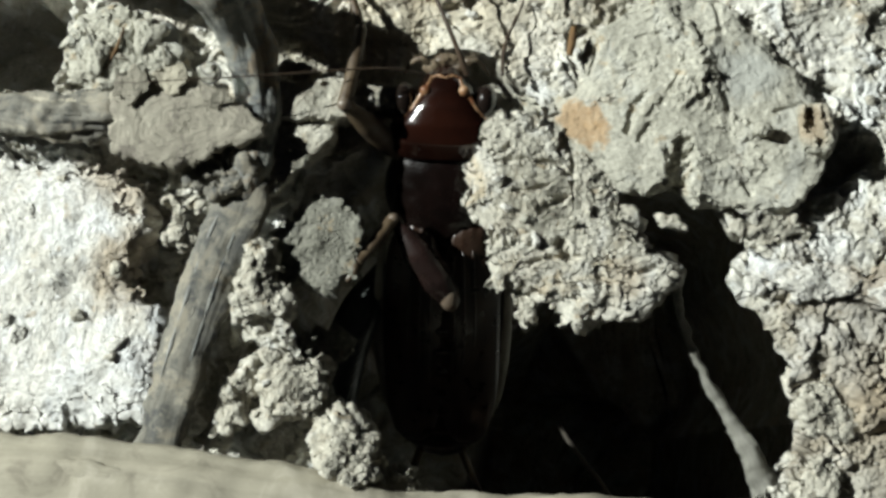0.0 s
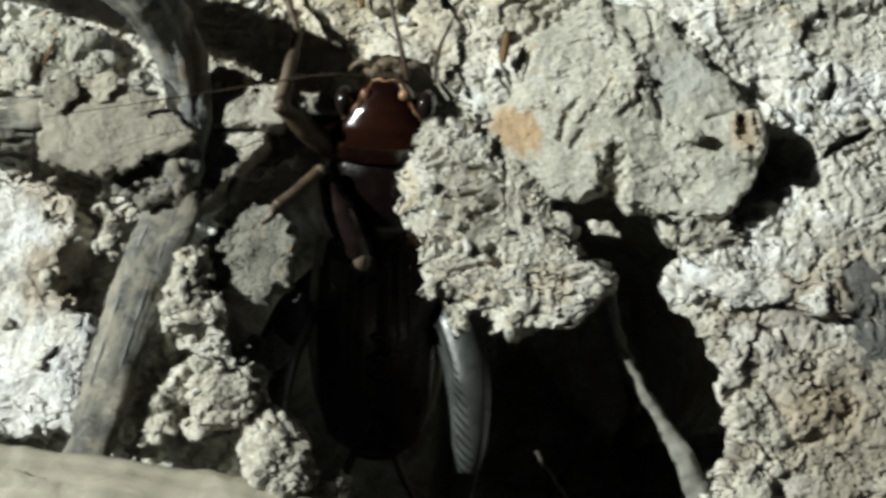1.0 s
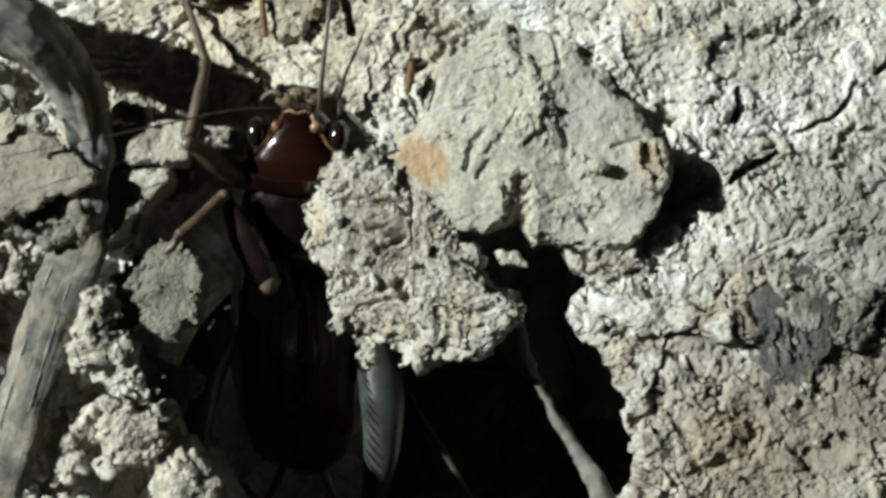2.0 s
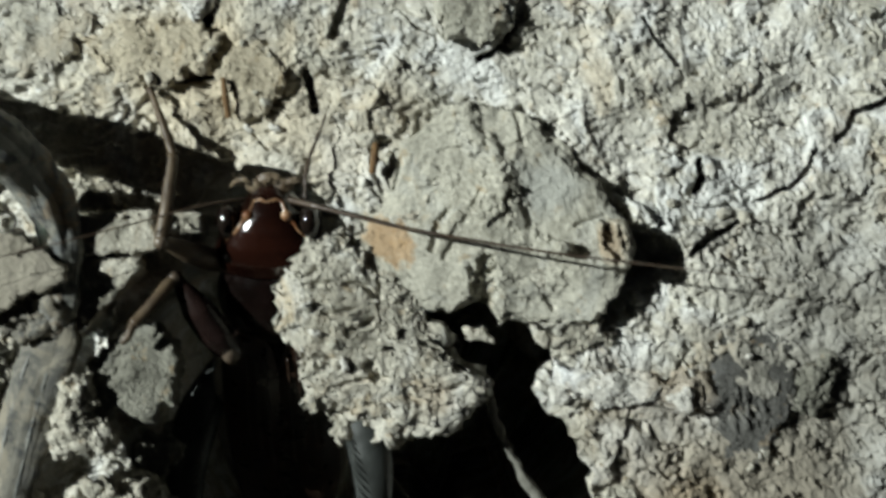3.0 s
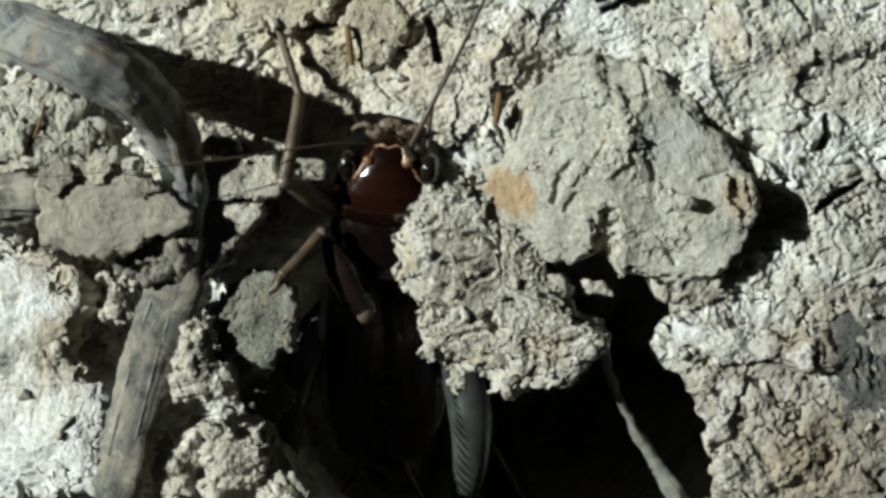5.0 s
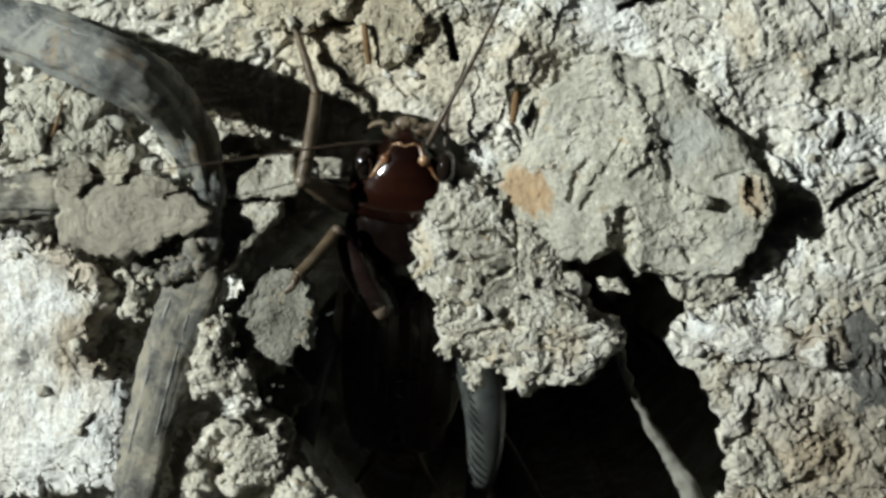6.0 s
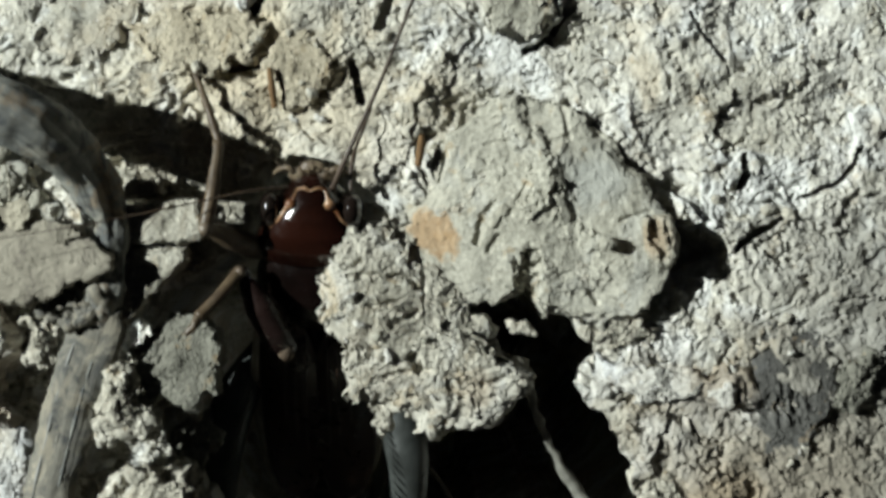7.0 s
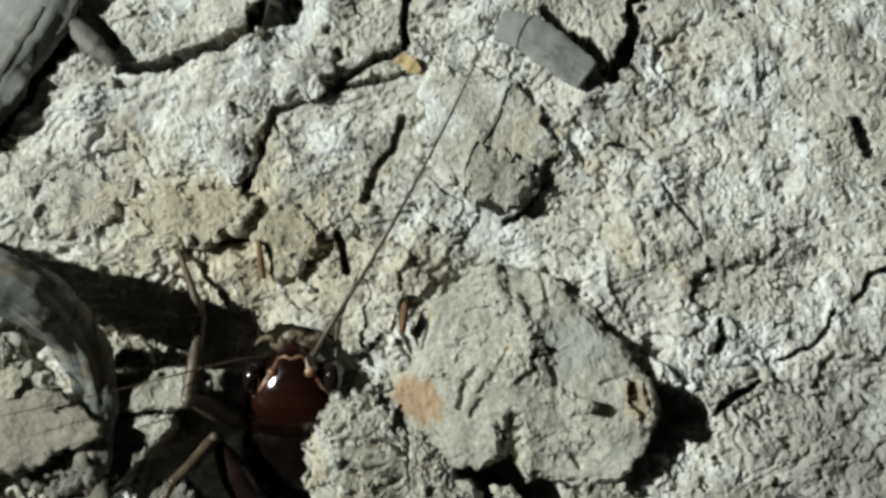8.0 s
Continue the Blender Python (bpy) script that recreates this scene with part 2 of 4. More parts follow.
HEAD = shell("head_shell", (0.0185, 0.0057, 0.0034), (0.0075, 0.0027, 0.0019), 0.15, 180, 0.5)
BODY = shell("body_shell", (0.017, 0.0055, 0.0038), (0.008, 0.0032, 0.0024), 0.14, 250, 0.2)
LEG = shell("leg_shell", (0.115, 0.082, 0.048), (0.055, 0.036, 0.02), 0.5, 420, 0.0)
WING = shell("wing", (0.035, 0.019, 0.012), (0.018, 0.010, 0.007), 0.3, 300, 0.2)
MARGIN = shell("wing_margin", (0.36, 0.34, 0.29), (0.24, 0.22, 0.18), 0.35, 300, 0.1)
FEMUR = shell("hind_femur", (0.05, 0.055, 0.052), (0.03, 0.033, 0.031), 0.35, 300, 0.1)
CHEVRON = shell("femur_ridge", (0.046, 0.05, 0.047), (0.03, 0.032, 0.03), 0.4, 300, 0.1)
# own dark brown plus the shade behind the head, put into one colour
SHADED_SHIELD = shell("shaded_shield_shell", (0.0075, 0.0038, 0.0032), (0.004, 0.0024, 0.002), 0.2, 250, 0.15)
THIGH = shell("thigh_shell", (0.019, 0.0105, 0.009), (0.009, 0.0055, 0.0048), 0.25, 420, 0.3)
JOINT = shell("joint", (0.17, 0.14, 0.105), (0.09, 0.06, 0.04), 0.4, 500, 0.1)
CREAM = shell("cream_face", (0.36, 0.22, 0.12), (0.13, 0.05, 0.02), 0.3, 500, 0.3)
EYE = shell("eye", (0.014, 0.009, 0.007), (0.008, 0.006, 0.005), 0.08, 300, 0.8)
JAW = shell("jaw", (0.21, 0.165, 0.11), (0.085, 0.058, 0.034), 0.45, 700, 0.0)
FEELER = shell("feeler", (0.065, 0.042, 0.026), (0.035, 0.022, 0.014), 0.4, 500, 0.1)
COLLAR = shell("collar", (0.16, 0.16, 0.17), (0.10, 0.10, 0.11), 0.25, 500, 0.4)

DEW, _, _, dew_bsdf = material("dew")
dew_bsdf.inputs["Transmission Weight"].default_value = 1.0
dew_bsdf.inputs["Roughness"].default_value = 0.06
dew_bsdf.inputs["IOR"].default_value = 1.33


# ---------------------------------------------------------------- mesh helpers
def sheet(name, P, around=False, ends=False, uv=True):
    """A mesh from a grid of places in millimetres, closed round its columns and at its ends where asked."""
    rows, cols = P.shape[:2]
    verts = P.reshape(-1, 3) * MM
    j = np.arange(cols if around else cols - 1)
    k = (j + 1) % cols
    i = np.arange(rows - 1)[:, None]
    quads = np.stack([i * cols + j, i * cols + k, (i + 1) * cols + k, (i + 1) * cols + j], -1).reshape(-1, 4)
    fan = []
    if ends:
        a, b = len(verts), len(verts) + 1
        verts = np.vstack([verts, P[0].mean(0) * MM, P[-1].mean(0) * MM])
        for jj, kk in zip(j, k):
            fan.append((a, kk, jj))
            fan.append((b, (rows - 1) * cols + jj, (rows - 1) * cols + kk))
    fan = np.array(fan, dtype=int).reshape(-1, 3)
    me = bpy.data.meshes.new(name)
    me.vertices.add(len(verts))
    me.vertices.foreach_set("co", verts.astype(np.float32).ravel())
    loops = np.concatenate([quads.ravel(), fan.ravel()])
    me.loops.add(len(loops))
    me.loops.foreach_set("vertex_index", loops.astype(np.int32))
    sizes = np.concatenate([np.full(len(quads), 4), np.full(len(fan), 3)])
    starts = np.concatenate([[0], np.cumsum(sizes)[:-1]])
    me.polygons.add(len(sizes))
    me.polygons.foreach_set("loop_start", starts.astype(np.int32))
    me.update(calc_edges=True)
    me.polygons.foreach_set("use_smooth", np.ones(len(sizes), bool))
    if uv:
        r, c = np.divmod(np.minimum(loops, rows * cols - 1), cols)
        layer = me.uv_layers.new(name="UVMap")
        layer.data.foreach_set("uv", np.stack([c / cols, r / rows], -1).astype(np.float32).ravel())
    return me


def normals_of(P, around):
    a = np.gradient(P, axis=0)
    if around:
        b = (np.roll(P, -1, 1) - np.roll(P, 1, 1)) / 2
    else:
        b = np.gradient(P, axis=1)
    n = np.cross(b, a)
    return n / (np.linalg.norm(n, axis=-1, keepdims=True) + 1e-9)


def thing(name, me, mat, label, category, group="", kind="", place=None):
    ob = new(name, me)
    if mat:
        me.materials.append(mat)
    if place is not None:
        ob.matrix_basis = place
    return tagged(ob, label, category, group, kind)


def part(name, me, mat, parent, label="", place=None):
    ob = new(name, me)
    if mat and not me.materials:
        me.materials.append(mat)
    ob.parent = parent
    if place is not None:
        ob.matrix_basis = place
    if label:
        tagged(ob, label)
    return ob


def reach(ring, cx, cy, angles):
    """How far the outline lies from a centre, way by way."""
    out = np.zeros(len(angles))
    for (ax, ay), (bx, by) in zip(ring, ring[1:] + ring[:1]):
        dx, dy = np.cos(angles), np.sin(angles)
        ex, ey = bx - ax, by - ay
        cross = dx * ey - dy * ex
        cross = np.where(abs(cross) < 1e-9, 1e-9, cross)
        d = ((ax - cx) * ey - (ay - cy) * ex) / cross
        f = ((ax - cx) * dy - (ay - cy) * dx) / cross
        out = np.where((f >= -1e-6) & (f <= 1 + 1e-6) & (d > 0), np.maximum(out, d), out)
    return out


def clod(name, ring, rise, sink, seed=0, rag=0.8, rough=0.6, size=4.0, spokes=220, rings=70, boxy=2.6, flaky=0.0, tilt=(0, 0), centre=None, fine=0.25, fall=0.58, facet=0.0, planes=0, marks=(), combed=None, grit=0.05):
    """A lump of earth over an outline (mm): rounded above, tapering below, its edge and faces broken by noise. Origin at z = 0 in the middle.
    grit: how far single grains stand out; marks: gullies (or, with less than no depth, ridges) along lines; combed: way, amount and width of streaks."""
    cx, cy = centre or (sum(p[0] for p in ring) / len(ring), sum(p[1] for p in ring) / len(ring))
    a = np.linspace(0, 2 * np.pi, spokes, endpoint=False)
    R = reach(ring, cx, cy, a)
    R = (R + np.roll(R, 1) + np.roll(R, -1)) / 3
    u = np.concatenate([np.linspace(0.01, 1, rings) ** 0.9, np.linspace(1, 0.05, rings // 3)[1:]])
    top = np.arange(len(u)) < rings
    z = np.where(top, rise * (1 - np.clip(u, 0, 1) ** boxy) ** (1 / boxy), -sink * (1 - u ** 2) ** 0.5)
    x0, y0 = R * np.cos(a), R * np.sin(a)
    P = np.zeros((len(u), spokes, 3))
    P[..., 0] = u[:, None] * x0
    P[..., 1] = u[:, None] * y0
    P[..., 2] = z[:, None]
    # broken faces: flat cuts at chance slopes
    cut = np.random.RandomState(seed)
    for _ in range(planes):
        way, slope = cut.uniform(0, 2 * np.pi), cut.uniform(0.08, 0.3)
        px, py = cut.uniform(-0.6, 0.6, 2) * R.mean()
        flat = rise * cut.uniform(0.85, 1.0) - slope * ((P[..., 0] - px) * np.cos(way) + (P[..., 1] - py) * np.sin(way))
        P[..., 2] = np.where(top[:, None], np.minimum(P[..., 2], np.maximum(flat, 0.62 * P[..., 2])), P[..., 2])
    P[..., 2] += P[..., 0] * tilt[0] + P[..., 1] * tilt[1]
    push = [rag * 1.5 * layers((cx + P[..., 0]) / 2.6, (cy + P[..., 1]) / 2.6, P[..., 2] / 2.6, 4, seed + 3 + 7 * k, 0.6) * (u ** 3)[:, None] for k in (0, 1)]
    P[..., 0] += push[0]
    P[..., 1] += push[1]
    n = normals_of(P, True)
    X, Y, Z = ((P[..., i] + (cx, cy, 0)[i]) for i in range(3))
    d = layers(X / size, Y / size, Z / size, 5, seed, fall)
    d = d + fine * layers(X / 1.1, Y / 1.1, Z / 1.1, 4, seed + 9, 0.7)
    if facet:
        c1, c2, tag = cells((X + 0.5 * Z) / 9 + 0.4 * d, (Y - 0.4 * Z) / 7 + 0.4 * d, seed + 2)
        d = d + facet * (np.minimum(c2 - c1, 0.35) / 0.35 - 0.5 + 0.8 * (tag - 0.5))
        c1, c2, tag = cells(X / 2.3 + d, Y / 1.9 - d, seed + 4)
        d = d + facet * 0.35 * (tag - 0.5) - facet * 0.7 * step(0.26, 0.12, c1) * (tag > 0.9)
    if flaky:
        c1, c2, tag = cells(X / (size * 0.8) + 0.5 * d, Y / (size * 0.5) + 0.4 * d, seed)
        d = d + flaky * (tag - 0.5) - flaky * 1.1 * np.exp(-((c2 - c1) / 0.09) ** 2)
    P += n * (rough * d + grit * cut.normal(size=d.shape))[..., None]
    if combed:
        way, amount, wide = combed
        across, ahead = X * np.sin(way) - Y * np.cos(way), X * np.cos(way) + Y * np.sin(way)
        streak = layers((across + 0.8 * d) / wide, (ahead + 0.8 * d) / (4.5 * wide), Z / 6, 4, seed + 13, 0.55)
        some = step(-0.15, 0.2, layers(X / 9, Y / 9, Z / 9, 2, seed + 15))
        P[..., 2] += np.where(top[:, None], amount * some * streak, 0)
    for line, width, depth in marks:
        off = segment_distance(X + 0.35 * d, Y + 0.5 * d, line) + 0.9 * width * layers(X / 1.3, Y / 1.3, 0 * X, 4, seed + 17, 0.65)
        P[..., 2] -= np.where(top[:, None], depth * step(1.15 * width, 0.2 * width, off), 0)
    return sheet(name, P, around=True, ends=True), (cx, cy)


def smooth_path(points, radii, count):
    p = np.array(points, float)
    r = np.array(radii, float)
    t = np.linspace(0, len(p) - 1.0001, count)
    i = t.astype(int)
    f = (t - i)[:, None]
    q = np.vstack([2 * p[0] - p[1], p, 2 * p[-1] - p[-2]])
    a, b, c, d = q[i], q[i + 1], q[i + 2], q[i + 3]
    path = 0.5 * (2 * b + (c - a) * f + (2 * a - 5 * b + 4 * c - d) * f ** 2 + (3 * b - a - 3 * c + d) * f ** 3)
    return path, np.interp(t, np.arange(len(p)), r)


def tube(name, points, radii, count=60, around=16, flat=1.0, rough=0.0, ridges=0.0, seed=0, up=(0, 0, 1), size=2.0):
    """A tube along a smooth path (mm); flat squeezes it along up."""
    path, r = smooth_path(points, radii, count)
    ahead = np.gradient(path, axis=0)
    ahead /= np.linalg.norm(ahead, axis=1)[:, None] + 1e-9
    side = np.cross(ahead, np.array(up, float))
    side /= np.linalg.norm(side, axis=1)[:, None] + 1e-9
    above = np.cross(side, ahead)
    a = np.linspace(0, 2 * np.pi, around, endpoint=False)
    along = np.arange(count)[:, None] / count
    bulge = 1 + ridges * grain(3 * np.cos(a)[None, :] + 5, 3 * np.sin(a)[None, :], along * 3.0, seed)
    P = path[:, None] + (side[:, None] * np.cos(a)[None, :, None] + above[:, None] * (np.sin(a) * flat)[None, :, None]) * (r[:, None] * bulge)[..., None]
    if rough:
        n = (P - path[:, None]) / (r[:, None, None] + 1e-6)
        P = P + n * (rough * layers(P[..., 0] / size, P[..., 1] / size, P[..., 2] / size, 4, seed + 2, 0.55))[..., None]
    return sheet(name, P, around=True, ends=True)


def blob(name, size, at=(0, 0, 0), rows=28, cols=36, bend=None, power=(1.0, 1.0)):
    """An ellipsoid of half-axes size (mm), its poles fore and aft along y; bend(P) reshapes it."""
    v = np.linspace(0.02, np.pi - 0.02, rows)
    a = np.linspace(0, 2 * np.pi, cols, endpoint=False)
    s = np.sin(v)[:, None] ** power[0]
    c = np.cos(v)
    P = np.zeros((rows, cols, 3))
    P[..., 0] = size[0] * s * np.cos(a)
    P[..., 1] = size[1] * (np.sign(c) * abs(c) ** power[1])[:, None]
    P[..., 2] = size[2] * s * np.sin(a)
    if bend:
        P = bend(P)
    return sheet(name, P + np.array(at, float), around=True, ends=True)


# ---------------------------------------------------------------- the ground
HOLE = [(-16, 8), (-11, 11.5), (-7.6, 14), (-6.8, 19), (-4.5, 24), (0, 25), (5, 24.6), (8.5, 22), (12, 17), (22, 12), (28, 12), (33, 8), (36.8, 4.0), (35, -0.3),
        (33.6, -2.2), (37.8, -7.3), (40.5, -12.7), (42, -19), (40.2, -25.5), (28, -30.7), (9, -32), (-3, -30), (-9, -23), (-12, -16),
        (-17, -11), (-19, -5), (-19, 2)]
BASIN = [(-60, 11), (-38, 13), (-24, 10), (-16, 10), (-14, -4), (-6, -20), (0, -32), (-60, -34)]
TRENCH = [(33.3, 31.4), (39.4, 26), (44.1, 20.3), (48.2, 17), (53.4, 13.2), (50.5, 10.5), (49, 8.5), (42.9, 5.0), (36, 8), (36, 20)]
PIT = [(-75, 36), (-46.8, 33), (-46.2, 25), (-47.2, 18), (-75, 18)]
STEP = [(-21, 25), (-14, 24), (-6, 20), (-4, 14), (-9, 11), (-21, 10)]
CRACKS = [
    ([(-4.8, 42.4), (-2.0, 49.0), (-0.6, 51.5), (6.6, 55.5), (10.9, 58.4), (15.6, 60.6), (16, 67), (15, 76)], 0.62, 6),
    ([(7.3, 54.8), (16.7, 57.2)], 0.45, 4),
    ([(-20.1, 57.9), (-14.4, 58.4), (-7.2, 61.7), (-3.6, 63.1)], 0.8, 6),
    ([(-3.0, 64.0), (0.2, 66.0), (2, 72)], 2.3, 9),
    ([(-37, 49.6), (-32.5, 55.5), (-29.6, 60), (-27.5, 66), (-26, 74)], 1.9, 8),
    ([(-24.5, 64.5), (-21.7, 61.8)], 1.1, 7),
    ([(27.8, 38.1), (31.8, 40.2), (33.4, 42.6)], 0.4, 3),
    ([(53.4, 13.2), (56.4, 15.6), (59.5, 17.2)], 0.35, 2),
    ([(62.0, 20.5), (65.4, 22.0), (68.8, 25.2)], 0.28, 2),
    ([(71.0, 26.4), (73.8, 30.2), (79, 32.5), (84, 36)], 0.38, 3),
    ([(33.4, 64.6), (39.4, 60.6), (42.1, 55.6), (44.6, 62.3), (45.8, 70)], 0.8, 6),
    ([(72.8, 49.5), (74.3, 45.8)], 0.9, 5),
    ([(15.6, 51.5), (14.4, 48.6), (13.4, 46.6), (10.6, 41)], 0.42, 2),
    ([(-26.5, 43.4), (-26.0, 41.3)], 0.35, 3),
    ([(-12, 34.5), (-4.5, 36.5), (-1.5, 38.8), (1, 38.5)], 0.3, 3),
    ([(7.4, 36.5), (8.2, 31.5)], 0.4, 3),
    ([(54.3, 25.0), (55.2, 23.4), (54.8, 21.5)], 0.45, 3),
    ([(48.4, 41.5), (50.2, 38.6), (51.8, 36)], 0.22, 2),
]


def ground_height(x, y):
    """Height of the bare earth (mm) at places in millimetres."""
    wx = 1.6 * layers(x / 5, y / 5, 0 * x, 3, 21)
    wy = 1.6 * layers(x / 5, y / 5, 0 * x, 3, 27)
    h = 1.8 * layers(x / 21, y / 21, 0 * x, 2, 31)
    h = h + 1.5 * layers(x / 8.5, y / 6.0, 0 * x, 2, 35)
    calm = (0.32 + 0.68 * step(46, 26, y)) * (1 - 0.65 * np.exp(-((x - 2) / 14) ** 2 - ((y - 27) / 8) ** 2))
    # thin flakes lying over one another, broken off along their edges
    flaky = step(0.25, -0.2, layers(x / 30, y / 30, 0 * x, 2, 39) + (x - 25) / 90)
    for size_x, size_y, high, seed in ((12.0, 6.5, 2.8, 41), (5.0, 3.0, 1.3, 44)):
        n = 4.5 * layers((x + wx) / size_x, (y + wy) / size_y, 0 * x, 3, seed, 0.42)
        f = n - np.floor(n)
        h = h + high * calm * (0.35 + 0.65 * flaky) * ((np.floor(n) + step(0.0, 0.22, f)) / 4.5 - 0.14 * f)
    # grains and crumbs
    loose = step(-0.2, 0.25, layers(x / 14, y / 11, 0 * x, 3, 47))
    steep = step(18, 42, x)
    h = h + (0.2 + 0.18 * loose) * (1 - steep) * layers((x + 0.4 * wx) / 3.0, (y + 0.4 * wy) / 1.3, 0 * x, 4, 49, 0.64)
    h = h + (0.2 + 0.2 * loose) * steep * layers((x + 0.3 * y + 0.3 * wx) / 1.5, (y - 0.3 * x + 0.3 * wy) / 3.2, 0 * x, 4, 51, 0.6)
    c1, c2, tag = cells((x + 2.2 * wx) / 7.5, (y + 2.2 * wy) / 5.2, 3)
    some = step(0.05, 0.3, layers(x / 12, y / 12, 0 * x, 2, 53))
    h = h + 1.2 * calm * (tag - 0.5) - 1.2 * some * np.exp(-((c2 - c1) / 0.035) ** 2)
    c1, c2, tag = cells((x + 0.6 * wx) / (1.5 - 0.5 * steep), (y + 0.6 * wy) / (0.85 + 0.6 * steep), 5)
    h = h + 0.09 * (tag - 0.35) * step(0.5, 0.3, c1)
    # strands of crumbs, and the pits between them
    coarse = step(-0.25, 0.2, layers(x / 17, y / 15, 0 * x, 2, 63) + np.clip((x - 30) / 60, -0.8, 0.6))
    h = h + 0.14 * (0.25 + 0.75 * coarse) * (0.22 - abs(layers((x + 0.7 * wx) / 1.7, (y + 0.7 * wy) / 1.25, 0 * x, 3, 65, 0.6)))
    h = h - 0.8 * (0.15 + 0.85 * coarse) * step(0.27, 0.37, layers((x + 0.9 * wx) / 2.3, (y - 0.9 * wy) / 1.4, 0 * x, 3, 67, 0.6))
    h = h - 1.6 * (1 - step(-2.5, 0.0, inside_distance(x + wx, y + wy, STEP)))
    for line, width, depth in CRACKS:
        d = segment_distance(x + 0.8 * wx, y + 0.8 * wy, line) + 0.5 * width * layers(x / 1.7, y / 1.7, 0 * x, 3, 57)
        h = h - 3.6 * depth * (1 - step(0.7 * width, 1.05 * width, d))
    ragged = 1.3 * layers(x / 2.3, y / 2.3, 0 * x, 4, 61, 0.6) + 0.35 * wx
    h = h - 7.0 * (1 - step(-4.0, 0.5, inside_distance(x, y, BASIN) + ragged))
    h = h - 7.5 * (1 - step(-2.2, 0.2, inside_distance(x, y, TRENCH) + ragged))
    h = h - 45 * (1 - step(-2.0, 0.0, inside_distance(x, y, PIT) + ragged))
    return h


def crack_field(x, y):
    """Distance from the nearest crack in its half-widths, and that half-width (mm)."""
    wx = 1.6 * layers(x / 5, y / 5, 0 * x, 3, 21)
    wy = 1.6 * layers(x / 5, y / 5, 0 * x, 3, 27)
    ragged = 0.5 * layers(x / 1.7, y / 1.7, 0 * x, 3, 57)
    near, half = np.full(np.shape(x), 9.0), np.full(np.shape(x), 0.5)
    for line, width, depth in CRACKS:
        d = segment_distance(x + 0.8 * wx, y + 0.8 * wy, line) / width + ragged
        half = np.where(d < near, width, half)
        near = np.minimum(near, d)
    return near, half


def axis(low, high, fine, reach_to):
    """Even steps over the stretch in view, then ever longer ones out to the horizon."""
    mid = np.arange(low, high, fine)
    out = np.cumsum(fine * 1.22 ** np.arange(1, 60))
    out = out[: np.searchsorted(out, reach_to) + 1]
    return np.concatenate([low - out[::-1], mid, high + out])


gx, gy = np.meshgrid(axis(-58, 86, 0.17, 4e6), axis(-34, 72, 0.17, 4e6))
inner = np.exp(-(np.maximum(0, np.hypot(gx - 12, gy - 18) - 130) / 120.0) ** 2)
gz = np.zeros_like(gx)
shown = inner > 1e-4
gz[shown] = ground_height(gx[shown], gy[shown]) * inner[shown]
# single grains of sand, in drifts
gz[shown] += 0.09 * np.random.RandomState(71).normal(size=shown.sum()) * (0.6 + 0.8 * step(-0.2, 0.3, layers(gx[shown] / 7, gy[shown] / 6, 0 * gx[shown], 2, 73))) * inner[shown]
# the burrow: a ragged rim, walls that draw back under it, and a floor that sinks away
rim = inside_distance(gx, gy, HOLE)
out_y, out_x = np.gradient(rim, gy[:, 0], gx[0])
rim = rim + np.where(shown, 1.2 * layers(gx / 3.0, gy / 3.0, 0 * gx, 3, 61, 0.5), 0)
floor = np.clip(17 + 1.3 * (16 - gy), 14, 80) + 120 * step(4, 10, gx) + 90 * step(6, -4, gy)
gz = gz - floor * step(0.25, 3.6, -rim)
under = (1.5 * step(0.0, 1.1, -rim) + 24 * step(8, 24, gx) * step(0.1, 1.3, -rim) + 26 * step(-4, -14, gy) * step(26, 16, gx) * step(1.0, 2.6, -rim)) * step(18, 4, -rim)
move_x, move_y = out_x * under, out_y * under
# cracks and the pit widen below their lips
near, half = np.full(gx.shape, 9.0), np.full(gx.shape, 0.5)
near[shown], half[shown] = crack_field(gx[shown], gy[shown])
slope_y, slope_x = np.gradient(np.minimum(near, 2.0), gy[:, 0], gx[0])
steep = np.hypot(slope_x, slope_y) + 1e-6
wider = (0.6 + 1.3 * half) * step(1.04, 0.9, near) * step(0.0, 0.35, near)
move_x, move_y = move_x + slope_x / steep * wider, move_y + slope_y / steep * wider
pit = inside_distance(gx, gy, PIT)
slope_y, slope_x = np.gradient(pit, gy[:, 0], gx[0])
wider = 7 * step(-0.4, -1.4, pit) * step(-9, -4, pit) * (inner > 0.5)
move_x, move_y = move_x + slope_x * wider, move_y + slope_y * wider
gx, gy = gx + move_x, gy + move_y
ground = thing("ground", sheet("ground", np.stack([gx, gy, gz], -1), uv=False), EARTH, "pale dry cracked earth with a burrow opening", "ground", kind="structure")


def on_ground(x, y):
    return float(ground_height(np.array([x], float), np.array([y], float))[0])


# ---------------------------------------------------------------- lumps and clods
def put_clod(name, ring, z, rise, sink, mat, label, category="clod", group="", **how):
    me, (cx, cy) = clod(name, ring, rise, sink, **how)
    return thing(name, me, mat, label, category, group, place=Matrix.Translation((cx * MM, cy * MM, z * MM)))


